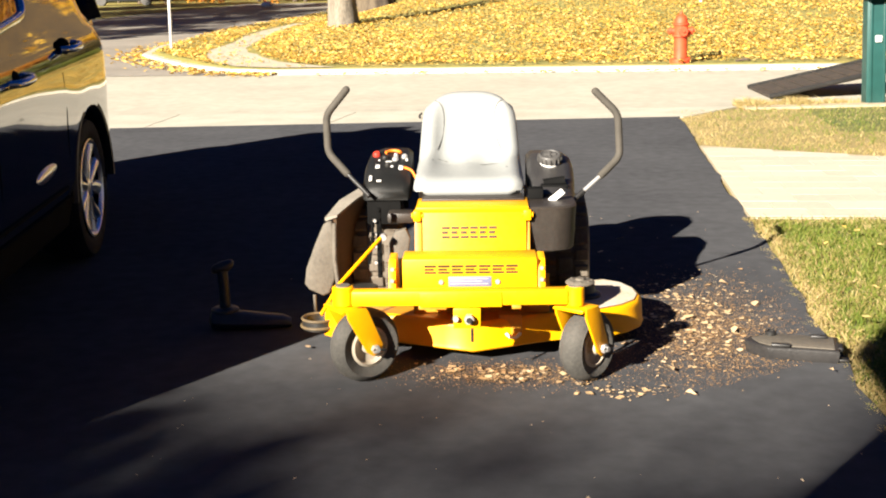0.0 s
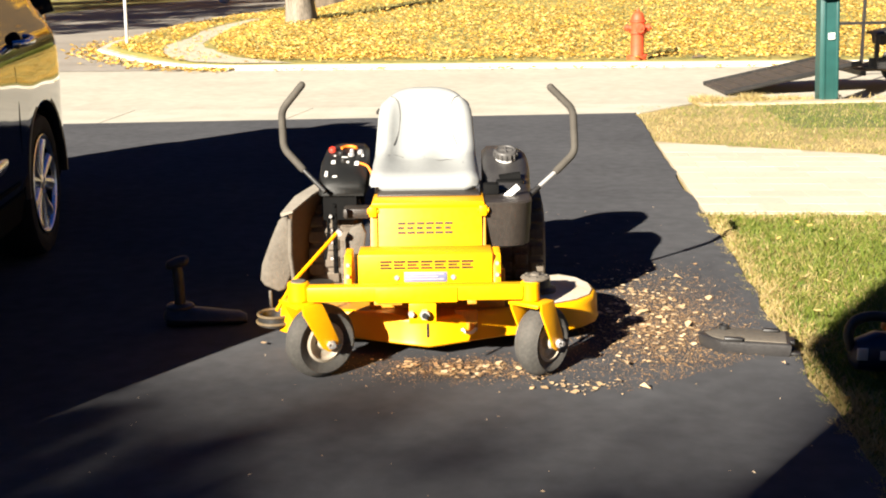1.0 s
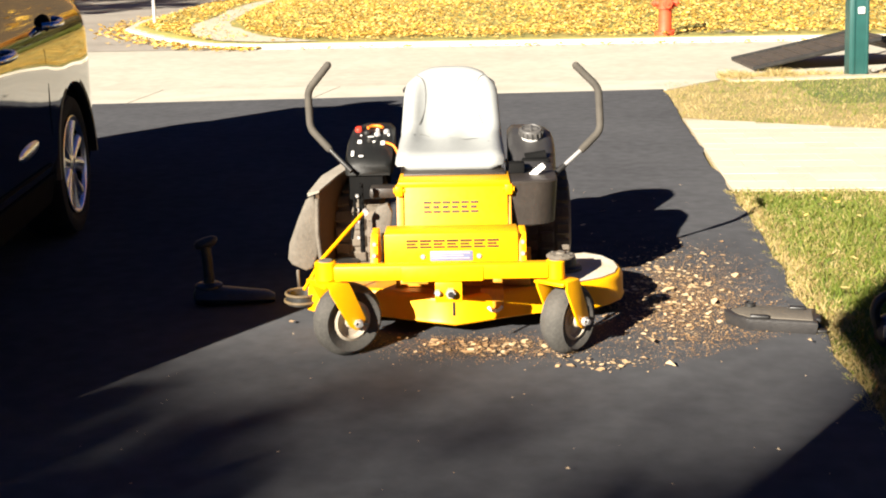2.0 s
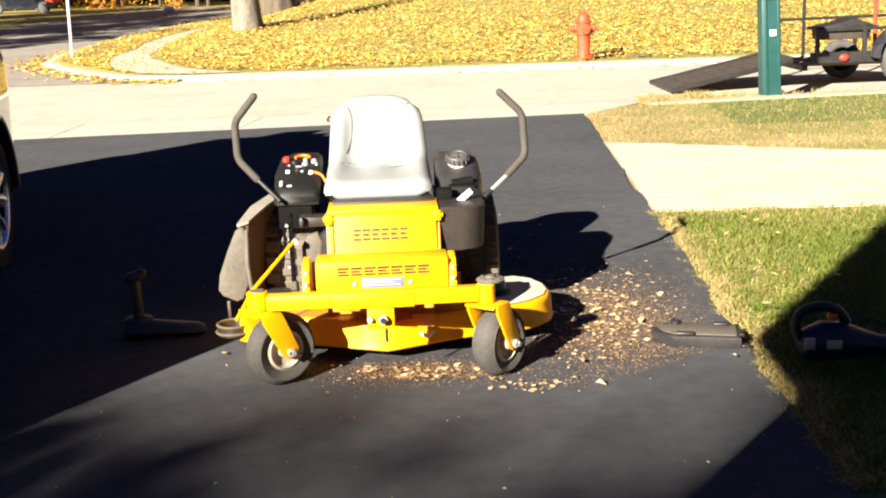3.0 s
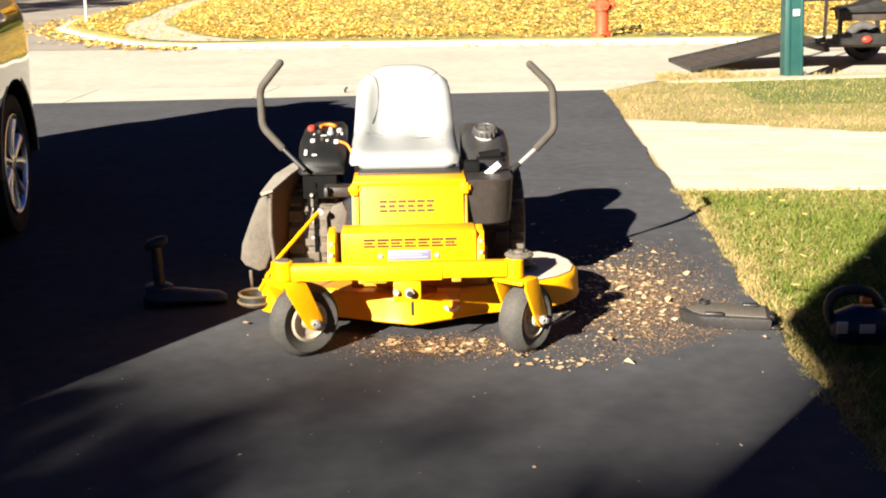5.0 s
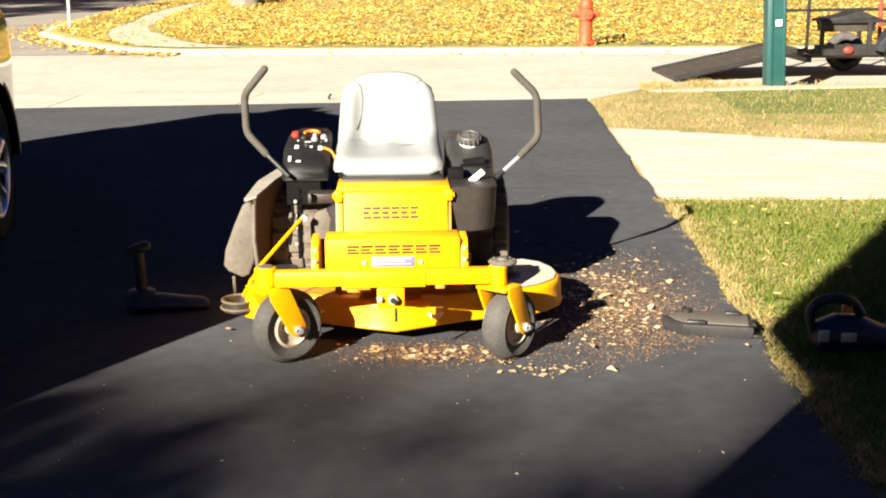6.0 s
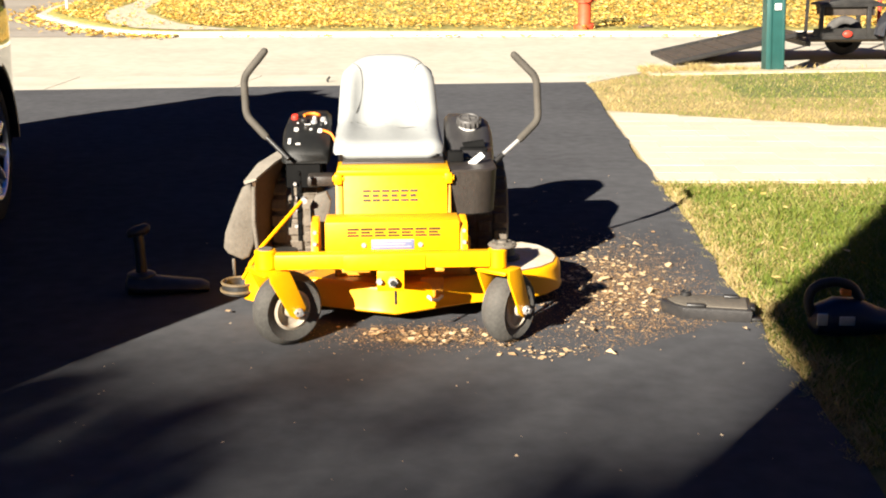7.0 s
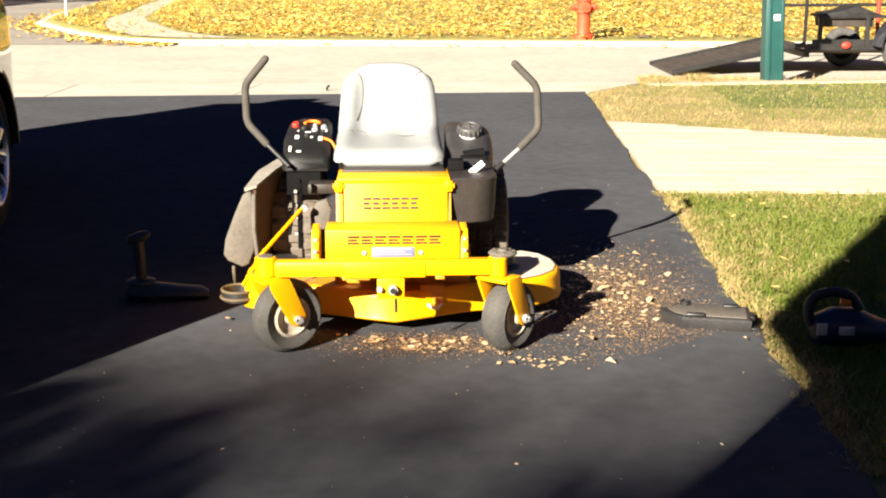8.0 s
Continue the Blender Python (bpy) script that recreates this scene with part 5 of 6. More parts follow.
part("wood", bm, M_DARKBARK, stick_lump)

twig = thing("twig", "short dark twig standing at the asphalt edge", "twig", pose(-1.135, 7.55, -0.004))
bm = B()
sweep(bm, smooth_line([(0, 0, 0), (-0.006, 0, 0.022), (0.008, 0, 0.040), (0.016, 0.004, 0.052)], 4), 0.012, 8, taper=0.010)
part("wood", bm, M_BLACKM, twig)

# utility trailer with its ramp down
tr = thing("utility_trailer", "small black steel utility trailer with lowered mesh ramp", "trailer", pose(3.87, 10.50, ROAD_Z + 0.014, 0, 0, 4))
W2 = 0.60


def bar(name, a, b, w, material=None, label="", h=None):
    a, b = Vector(a), Vector(b)
    d = b - a
    q = d.to_track_quat("Z", "X").to_matrix().to_4x4()
    bm = B()
    box(bm, (-w / 2, -(h or w) / 2, 0), (w / 2, (h or w) / 2, d.length), 0.004, 1, m=Matrix.Translation(a) @ q)
    return part(name, bm, material or M_BLACKM, tr, label)


for y in (-W2, W2):
    zt = 0.64 if y < 0 else 0.71
    zb = 0.29 if y < 0 else 0.23
    bar("bed_rail", (0, y, zb), (2.9, y, zb), 0.035 if y < 0 else 0.06)
    bar("top_rail", (0.10 if y < 0 else 0, y, zt), (2.9, y, zt + 0.02), 0.035)
    for x in ((0.13, 0.66, 2.0, 2.88) if y < 0 else (0.02, 1.0, 2.0, 2.88)):
        bar("upright", (x, y, zb), (x, y, zt), 0.045)
bar("upright", (0.37, W2, 0.26), (0.37, W2, 1.55), 0.035, label="tall black rail post")
bar("cross_member", (0, -W2, 0.23), (0, W2, 0.23), 0.06)
bar("cross_member", (2.9, -W2, 0.23), (2.9, W2, 0.23), 0.06)
bar("mid_rail", (0.05, W2, 1.22), (2.9, W2, 1.28), 0.03)
for k in range(7):
    bm = B()
    y0 = -W2 + 0.04 + 0.161 * k
    box(bm, (0.04, y0, 0.245), (2.86, y0 + 0.152, 0.268), 0.004, 1)
    part("deck_board", bm, M_WOODP, tr)
bar("side_board", (0.05, -W2, 0.345), (0.78, -W2, 0.345), 0.10, M_BLACKM, "dark low side board", h=0.02)
# the box is coloured paler than its lid for its lit face
bm = B()
prism(bm, [(0.19, 0.53), (0.17, 0.635), (0.74, 0.645), (0.74, 0.53)], "y", -W2 + 0.03, -W2 + 0.34, 0.01)
crate = part("tool_box", bm, M_MESH, tr, "shallow tool box, brown-grey for its lit face")
bm = B()
prism(bm, [(0.12, 0.637), (0.13, 0.662), (0.38, 0.710), (0.50, 0.752), (0.58, 0.748), (0.74, 0.690), (0.82, 0.665), (0.81, 0.648)], "y", -W2 + 0.01, -W2 + 0.37, 0.008)
part("lid", bm, M_BLACKM, crate, "dark sagging peaked lid")
ramp = new("ramp")
ramp.parent = tr
ramp["label"] = "rusty brown mesh loading ramp"
bm = B()
prism(bm, [(-1.48, 0.005), (-1.48, 0.03), (-0.02, 0.335), (-0.02, 0.31)], "y", -W2 + 0.02, W2 - 0.02, 0.004)
part("ramp_sheet", bm, M_MESH, ramp, smooth=False)
for y in (-W2 + 0.02, W2 - 0.02):
    bm = B()
    sweep(bm, [(-1.50, y, 0.03), (-0.02, y, 0.345)], 0.025, 8)
    part("ramp_edge", bm, M_BLACKM, ramp)
for k in range(9):
    t = (k + 0.5) / 9
    bm = B()
    x = -1.48 + 1.46 * t
    box(bm, (x - 0.012, -W2 + 0.02, 0.03 + 0.305 * t), (x + 0.012, W2 - 0.02, 0.045 + 0.305 * t), 0.003, 1)
    part("ramp_rung", bm, M_MESH, ramp, smooth=False)
for y, s in ((-W2 - 0.16, -1), (W2 + 0.16, 1)):
    w = new("wheel")
    w.parent = tr
    w.matrix_local = pose(1.10, y, 0.31, 0, 0, -90) if s < 0 else pose(0.80, y - 0.25, 0.229, 0, 0, 90) @ Matrix.Scale(0.74, 4)
    bm = B()
    tyre_mesh(bm, 0.31, 0.19, 0.19, 36, 0.014)
    part("tyre", bm, M_RUBBER, w, "black trailer tyre")
    bm = B()
    lathe(bm, [(0.192, 0.07), (0.196, 0.08), (0.185, 0.082), (0.165, 0.06), (0.09, 0.045), (0.06, 0.06), (0.045, 0.085), (0, 0.088)], (0, 0, 0), (1, 0, 0), 32)
    part("rim", bm, M_WHITE if s < 0 else M_BLACKM, w, "white steel rim" if s < 0 else "black steel rim")
    for k in range(5):
        a = 2 * math.pi * k / 5
        bm = B()
        cyl(bm, (0.05, 0.075 * math.cos(a), 0.075 * math.sin(a)), (0.07, 0.075 * math.cos(a), 0.075 * math.sin(a)), 0.010, seg=6)
        part("lug_nut", bm, M_STEEL, w)
    if s > 0:
        continue
    cx, yy = 1.10, y
    bm = B()
    rows = []
    for k in range(17):
        a = math.pi * k / 16
        rows.append([Vector((cx - r * math.cos(a) * 1.06, yy + dy, 0.33 + r * math.sin(a))) for r, dy in ((0.345, -0.12), (0.365, -0.12), (0.365, 0.12), (0.345, 0.12))])
    loft(bm, rows)
    part("fender", bm, M_CARGREY, tr, "rounded steel fender")
bm = B()
bmesh.ops.create_uvsphere(bm, u_segments=12, v_segments=8, radius=0.042, matrix=Matrix.Translation((0.42, -W2 - 0.045, 0.335)) @ Matrix.Diagonal((1.3, 0.6, 0.9, 1)))
part("tail_light", bm, M_REDP, tr, "red tail light")
shovel = thing("shovel", "red handled shovel standing in the trailer", "shovel", pose(4.84, 10.45, 0.32, 0, -1, 0))
bm = B()
cyl(bm, (0, 0, -0.15), (0, 0, 1.75), 0.024, seg=10)
part("shaft", bm, M_REDP, shovel)
bm = B()
prism(bm, [(-0.10, 1.72), (0.10, 1.72), (0.12, 2.00), (0, 2.08), (-0.12, 2.00)], "y", -0.01, 0.015, 0.004)
part("blade", bm, M_REDP, shovel, "red shovel blade")
rake = thing("rake", "white handled rake with red head in the trailer", "rake", pose(5.06, 10.5, 0.32, 0, -3, 0))
bm = B()
cyl(bm, (0, 0, -0.15), (0, 0, 1.19), 0.020, seg=10)
part("shaft", bm, M_WHITE, rake)
bm = B()
prism(bm, [(-0.02, 1.16), (0.02, 1.16), (0.14, 1.46), (-0.14, 1.46)], "y", -0.008, 0.012, 0.003)
part("head", bm, M_REDP, rake, "red fan head")

# ---- trees, shrubs, far things ----
def leaf_cloud(centres, per, size, rng, flat=0.0):
    """Small bent leaves scattered in clumps round the given centres (x, y, z, radius)."""
    vs, fs = [], []
    for cx, cy, cz, r in centres:
        n = max(4, int(per * r * r))
        d = rng.normal(size=(n, 3))
        d /= np.linalg.norm(d, axis=1)[:, None]
        rad = r * rng.uniform(0.25, 1.05, size=(n, 1)) ** 0.6
        p = np.array([cx, cy, cz]) + d * rad * np.array([1, 1, 0.75])
        a = rng.normal(size=(n, 3)); a /= np.linalg.norm(a, axis=1)[:, None]
        b = np.cross(a, rng.normal(size=(n, 3))); b /= np.linalg.norm(b, axis=1)[:, None]
        s = size * rng.uniform(0.6, 1.3, size=(n, 1))
        i0 = len(vs)
        quad = np.stack([p - a * s, p + b * s * 0.6, p + a * s, p - b * s * 0.6], 1)
        vs.extend(quad.reshape(-1, 3).tolist())
        fs.extend([(i0 + 4 * k, i0 + 4 * k + 1, i0 + 4 * k + 2, i0 + 4 * k + 3) for k in range(n)])
    return vs, fs


def tree(x, y, trunk_r, height_m, crown_r, leaves, label, seed, lean=(0.0, 0.0), crown_z=None, per=70, size=0.16, bark=None, name="tree", fork=None, clumps=34, limbs=9, zbase=None, clump=(0.14, 0.32)):
    rng = np.random.default_rng(seed)
    z0 = (height(x, y) if zbase is None else zbase) - 0.05
    root = thing(name, label, "tree", pose(x, y, z0))
    cz = crown_z if crown_z is not None else height_m * 0.65
    bm = B()
    fk = fork or height_m * 0.35
    trunk = smooth_line([(0, 0, 0), (lean[0] * 0.3, lean[1] * 0.3, fk * 0.35), (lean[0] * 0.7, lean[1] * 0.7, fk * 0.7), (lean[0], lean[1], fk), (lean[0] * 1.5, lean[1] * 1.5, height_m * 0.8)], 5)
    rings = []
    for i, p in enumerate(trunk):
        t = i / (len(trunk) - 1)
        r = trunk_r * (1 - 0.72 * t) * (1 + 0.10 * math.exp(-p.z / (trunk_r * 0.9)))
        rings.append([p + Vector((math.cos(a) * r * (1 + 0.10 * math.sin(3 * a + seed) * math.exp(-p.z)), math.sin(a) * r, 0)) for a in [2 * math.pi * k / 16 for k in range(16)]])
    loft(bm, rings)
    part("trunk", bm, bark or M_BARK, root, angle=80)
    cents = []
    for k in range(limbs):
        a = 2 * math.pi * k / limbs + rng.uniform(-0.3, 0.3)
        zz = fk * rng.uniform(0.9, 1.0) + (height_m * 0.7 - fk) * rng.uniform(0, 0.8)
        rr = crown_r * rng.uniform(0.55, 0.9)
        s = Vector((lean[0], lean[1], zz))
        e = Vector((lean[0] + rr * math.cos(a), lean[1] + rr * math.sin(a), min(height_m * 0.95, zz + rr * rng.uniform(0.3, 0.8))))
        bm = B()
        sweep(bm, smooth_line([s, (s + e) / 2 + Vector((0, 0, rr * 0.15)), e], 4), trunk_r * 0.32, 8, taper=trunk_r * 0.06)
        part("limb", bm, bark or M_BARK, root)
        cents.append((e.x, e.y, e.z, crown_r * rng.uniform(0.22, 0.38)))
        m = (s + e) / 2
        cents.append((m.x, m.y, m.z + rr * 0.2, crown_r * rng.uniform(0.2, 0.32)))
    if leaves is not None:
        for k in range(clumps):
            d = rng.normal(size=3)
            d /= np.linalg.norm(d)
            rr = crown_r * rng.uniform(0.35, 1.0)
            cents.append((lean[0] + d[0] * rr, lean[1] + d[1] * rr, cz + d[2] * rr * 0.8, crown_r * rng.uniform(*clump)))
        vs, fs = leaf_cloud(cents, per, size, rng)
        raw("crown", vs, fs, leaves, root)
    return root


# the grey-barked maple on the far lawn
maple = tree(-4.98, 24.1, 0.345, 12.5, 4.2, L_GOLD, "grey barked maple with golden leaves on the lawn", 5, lean=(-0.34, 0.0), fork=4.2, crown_z=11.0, per=40, size=0.13, clumps=22, limbs=4)
for pts, r0, r1 in (([(-0.10, 0, 0.55), (-0.23, 0, 1.3), (-0.51, 0.0, 2.1), (-0.86, 0.1, 3.2), (-1.5, 0.2, 5.3)], 0.255, 0.10), ([(-0.08, 0.04, 0.75), (-0.08, 0.04, 1.4), (0.07, 0.1, 2.1), (0.30, 0.2, 3.2), (0.8, 0.3, 5.3)], 0.25, 0.09)):
    bm = B()
    sweep(bm, smooth_line(pts, 5), r0, 14, taper=r1)
    part("limb", bm, M_BARK, maple, angle=80)
# the wood behind the side street
rng0 = np.random.default_rng(11)
spots = []
for k in range(26):
    spots.append((-52 + 1.85 * k + rng0.uniform(-0.7, 0.7), 67 + rng0.uniform(0, 5.5), k))
for x, y, k in spots:
    lv = (L_GOLD, L_RUST, L_GOLD, L_GOLD, L_RUST, L_GOLD)[k % 6]
    nm = {0: "golden", 1: "rusty orange", 2: "golden", 3: "golden", 4: "rusty orange", 5: "golden"}[k % 6]
    hgt = float(rng0.uniform(7, 12))
    tree(x, y, float(rng0.uniform(0.07, 0.17)), hgt, 3.0, lv, nm + " woodland tree beyond the side street", 100 + k, crown_z=hgt * 0.42, per=230, size=0.115, bark=M_DARKBARK, fork=1.6, clumps=30, limbs=6, zbase=-0.1)
# under storey and dark depth of the wood
rng1 = np.random.default_rng(21)
cents = [(rng1.uniform(-58, 6), 70.5 + rng1.uniform(0, 5), rng1.uniform(0.8, 6.5), rng1.uniform(1.0, 2.2)) for k in range(190)]
vs, fs = leaf_cloud(cents, 80, 0.15, rng1)
tagged(raw("woodland_thicket", vs, fs, L_GOLD), "golden thicket filling the wood", "thicket", kind="stuff")
cents = [(rng1.uniform(-58, 6), 66.5 + rng1.uniform(0, 3), rng1.uniform(0.1, 0.9), rng1.uniform(0.4, 0.9)) for k in range(60)]
vs, fs = leaf_cloud(cents, 70, 0.14, rng1)
tagged(raw("undergrowth", vs, fs, L_RUST), "low rusty undergrowth along the wood edge", "shrub", kind="stuff")
bank = raw("backdrop", [(-140, 82, -1), (140, 82, -1), (140, 86, 26), (-140, 86, 26)], [(0, 1, 2, 3)], mat("far_wood", (0.030, 0.020, 0.010), (0.085, 0.05, 0.016), 0.35, 0.95, fine=0.6))
tagged(bank, "distant dark autumn wood", "backdrop", kind="structure")

# hill top: broken stump, green trees, hedge, parked car, pale house
stump = thing("tree_stump", "broken rough weathered old tree stump on the rise", "stump", pose(-6.1, 36.0, height(-6.1, 36.0) - 0.1))
bm = B()
rings = []
for i, z in enumerate((0, 0.25, 0.7, 1.15, 1.6)):
    rings.append([Vector(((0.64 - 0.05 * i + 0.05 * math.sin(4 * a) + 0.04 * math.sin(9 * a + i)) * math.cos(a) - 0.08 * i, (0.5 - 0.06 * i + 0.05 * math.sin(7 * a)) * math.sin(a), z + (0.07 * math.sin(3 * a + 1) + 0.05 * math.sin(7 * a) + 0.05 * math.sin(13 * a + 2) if i == 4 else 0))) for a in [2 * math.pi * k / 28 for k in range(28)]])
loft(bm, rings)
part("wood", bm, M_STUMP, stump, angle=80)


def hedge(name, x0, x1, y, r, zup, leaves, label, seed, n, per=60, size=0.10):
    g = np.random.default_rng(seed)
    cs = []
    for k in range(n):
        x = x0 + (x1 - x0) * (k + 0.5) / n
        yy = y + g.uniform(-0.6, 0.6)
        cs.append((x, yy, height(x, yy) + zup * g.uniform(0.25, 1.0), r * g.uniform(0.6, 1.1)))
    v, f = leaf_cloud(cs, per, size, g)
    return tagged(raw(name, v, f, leaves), label, "shrub")


hedge("juniper_hedge", -1.0, 6.8, 41.0, 0.85, 0.95, L_JUNIPER, "low spreading dark green juniper hedge on the rise", 31, 80, 620, 0.055)
hedge("shrub", 6.2, 10.5, 46.5, 0.9, 1.4, L_GREEN, "loose green and yellow shrub on the rise", 33, 20, 110, 0.11)
# this shrub's dark leaves stand for the shade at the right
hedge("shrub", 8.6, 15.0, 33.5, 1.1, 1.9, L_DARK, "shrub on the rise, leaves darkened for shade", 34, 34, 260, 0.085)
hedge("thicket", 7.0, 24.0, 47.0, 1.5, 4.6, L_DARK, "tall dark thicket on the rise", 35, 70, 110, 0.12)
hedge("thicket", -10.5, 7.5, 52.5, 1.5, 4.2, L_DARK, "deep brown thicket behind the parked car", 36, 90, 120, 0.12)
for i, (x, y, hh, lv, lb) in enumerate(((-7.9, 46.5, 7.5, L_DARK, "dark leaved tree on the rise"), (-4.6, 49, 8.5, L_DARK, "dark leaved tree behind the parked car"), (-0.6, 50, 8.5, L_DARK, "dark leaved tree behind the hedge"), (3.6, 50, 8, L_GREEN, "green tree behind the hedge"), (7.2, 54, 10, L_GOLD, "golden tree on the rise"), (11.5, 40, 9, L_DARK, "dark leaved tree on the rise"), (16, 42, 10, L_DARK, "dark leaved tree on the rise"), (-9.3, 50, 8, L_DARK, "dark leaved tree behind the stump"))):
    tree(x, y, 0.22, hh, 3.2, lv, lb, 300 + i, crown_z=hh * 0.42, per=70, size=0.17, bark=M_DARKBARK, fork=1.5, clumps=30, limbs=7)

# tall trees with unseen crowns, added for the dark car to reflect orange
for i, (x, y, hh, lv, lb) in enumerate(((-9, 57, 12, L_RUST, "rusty orange"), (-3, 59, 12.5, L_GOLD, "golden"), (3, 57, 12, L_RUST, "rusty orange"), (9, 59, 12.5, L_GOLD, "golden"), (15, 57, 12, L_RUST, "rusty orange"), (21, 58, 12.5, L_GOLD, "golden"), (28, 54, 12, L_RUST, "rusty orange"))):
    tree(x, y, 0.24, hh, 4.2, lv, "tall " + lb + " tree added behind the rise for reflections", 340 + i, crown_z=8.2, per=60, size=0.2, bark=M_DARKBARK, fork=6.0, clumps=44, limbs=8)

pc = thing("parked_car", "grey saloon car with sunlit flank on the rise", "car", pose(-3.62, 46.0, height(-3.62, 46) - 0.02, 0, -8.5, 6))


def saloon_roof(x):
    pts = [(-2.25, 0.50), (-2.15, 0.72), (-1.7, 0.86), (-1.2, 0.96), (-0.75, 1.14), (-0.3, 1.32), (0.2, 1.42), (0.6, 1.44), (1.0, 1.40), (1.45, 1.27), (1.85, 1.10), (2.15, 0.95), (2.25, 0.70)]
    for (a, za), (b, zb) in zip(pts, pts[1:]):
        if x <= b:
            return za + (zb - za) * (x - a) / (b - a)
    return 0.7


bm = B()
rows = []
for k in range(46):
    x = -2.25 + 4.5 * k / 45
    zr = saloon_roof(x)
    zb = 0.22
    for c in (-1.4, 1.35):
        if abs(x - c) < 0.36:
            zb = max(zb, 0.32 + math.sqrt(0.36 ** 2 - (x - c) ** 2))
    pin = 0.18 * smoothstep(1.7, 2.25, abs(x))
    half = [(-0.88 + pin, max(zb, 0.22)), (-0.91 + pin, max(zb, min(0.6, zr - 0.05))), (-0.88 + pin, min(0.92, zr - 0.02)), (-0.66 + pin, max(min(0.92, zr - 0.02), zr - 0.05)), (-0.4, zr)]
    rows.append([Vector((x, yy, z)) for yy, z in half] + [Vector((x, -yy, z)) for yy, z in reversed(half)])
loft(bm, rows)
part("body", bm, M_CARGREY, pc, angle=40)
for x0, x1, s0, s1 in ((-0.80, 0.18, 0.40, 0.0), (0.24, 1.38, 0.0, 0.48)):
    bm = B()
    loft(bm, [[Vector((x0, -0.875, 0.94)), Vector((x1, -0.875, 0.94)), Vector((x1 - s1, -0.70, 1.34)), Vector((x0 + s0, -0.70, 1.34))], [Vector((x0, -0.86, 0.94)), Vector((x1, -0.86, 0.94)), Vector((x1 - s1, -0.685, 1.34)), Vector((x0 + s0, -0.685, 1.34))]])
    part("side_window", bm, M_GLASSK, pc, smooth=False)
for c in (-1.4, 1.35):
    for y in (-0.80, 0.80):
        w = new("wheel")
        w.parent = pc
        w.matrix_local = pose(c, y, 0.32, 0, 0, -90 if y < 0 else 90)
        bm = B()
        tyre_mesh(bm, 0.32, 0.2, 0.21, 28)
        part("tyre", bm, M_RUBBER, w)
        bm = B()
        lathe(bm, [(0.21, 0.07), (0.20, 0.08), (0.12, 0.06), (0, 0.07)], (0, 0, 0), (1, 0, 0), 20)
        part("rim", bm, M_TYREK, w)
for y in (-0.62, 0.62):
    bm = B()
    box(bm, (-2.26, y - 0.2, 0.62), (-2.12, y + 0.2, 0.74), 0.03)
    part("headlight", bm, M_GLASSK, pc)

hs = thing("far_house", "white sided house behind shrubs on the rise", "house", pose(9.0, 62, 1.3))
bm = B()
box(bm, (-6, 0, 0), (6, 8, 4.2), 0.02)
part("wall", bm, M_HOUSEW, hs, smooth=False)
bm = B()
prism(bm, [(-0.6, 4.2), (8.6, 4.2), (4, 6.8)], "x", -6.5, 6.5)
part("roof", bm, M_ROOF, hs, smooth=False)
for x in (-4, -1, 3):
    bm = B()
    box(bm, (x - 0.6, -0.05, 1.2), (x + 0.6, 0.02, 2.6), 0.01)
    part("window", bm, M_GLASSK, hs, smooth=False)

# traffic and roadside bits by the wood
rc = thing("red_car", "small red and dark car by the wood edge", "car", pose(-24.9, 64.0, -0.10, 0, 0, 0))
bm = B()
rows = []
for k in range(24):
    x = -2.1 + 4.2 * k / 23
    zr = 0.75 + 0.65 * smoothstep(-1.1, -0.4, x) * smoothstep(1.8, 1.0, x) - 0.2 * smoothstep(1.8, 2.1, abs(x))
    rows.append([Vector((x, -0.85, 0.25)), Vector((x, -0.88, min(0.7, zr))), Vector((x, -0.62, zr)), Vector((x, 0.62, zr)), Vector((x, 0.88, min(0.7, zr))), Vector((x, 0.85, 0.25))])
loft(bm, rows)
part("body", bm, M_GLASSK, rc, "dark body")
bm = B()
box(bm, (1.4, -0.9, 0.5), (2.12, -0.3, 0.85), 0.08)
part("tail_light", bm, M_REDP, rc, "red tail light")
for c in (-1.3, 1.3):
    bm = B()
    cyl(bm, (c, -0.88, 0.31), (c, -0.66, 0.31), 0.31, seg=20, bevel=0.02)
    part("wheel", bm, M_RUBBER, rc)
wb = thing("white_bag", "small white bag on the road edge", "bag", pose(-14.4, 54.0, -0.10))
bm = B()
bmesh.ops.create_uvsphere(bm, u_segments=14, v_segments=8, radius=0.5, matrix=Matrix.Translation((0, 0, 0.14)) @ Matrix.Diagonal((0.55, 0.4, 0.28, 1)))
part("bag", bm, M_WHITE, wb)

# unseen trees added to shade the side road, and yard trees for car reflections
for i, (x, y, hh, cr) in enumerate(((-21, 13.5, 12, 3.6), (-21, 23, 12, 3.8), (-20.5, 31, 11, 3.6), (-26, 34, 13, 4.4), (-23, 41, 12, 3.8), (-29, 45, 13, 4.4), (-34, 38, 13, 4.4), (-27, 20, 13, 4.2))):
    tree(x, y, 0.3, hh, cr, (L_GOLD, L_RUST)[i % 2], "tall autumn tree beside the street", 400 + i, crown_z=hh * 0.6, per=60, size=0.22, bark=M_DARKBARK, clumps=34, limbs=8, zbase=-0.1)
for i, (x, y, hh, cr, lv) in enumerate(((15, 12, 10, 4.0, L_GOLD), (19, 20, 11, 4.5, L_RUST), (13, 26, 10, 4.0, L_GOLD), (22, 4, 11, 4.4, L_GOLD))):
    tree(x, y, 0.28, hh, cr, lv, "unseen autumn yard tree added for reflections", 500 + i, crown_z=hh * 0.55, per=40, size=0.2, bark=M_DARKBARK, clumps=34, limbs=8)

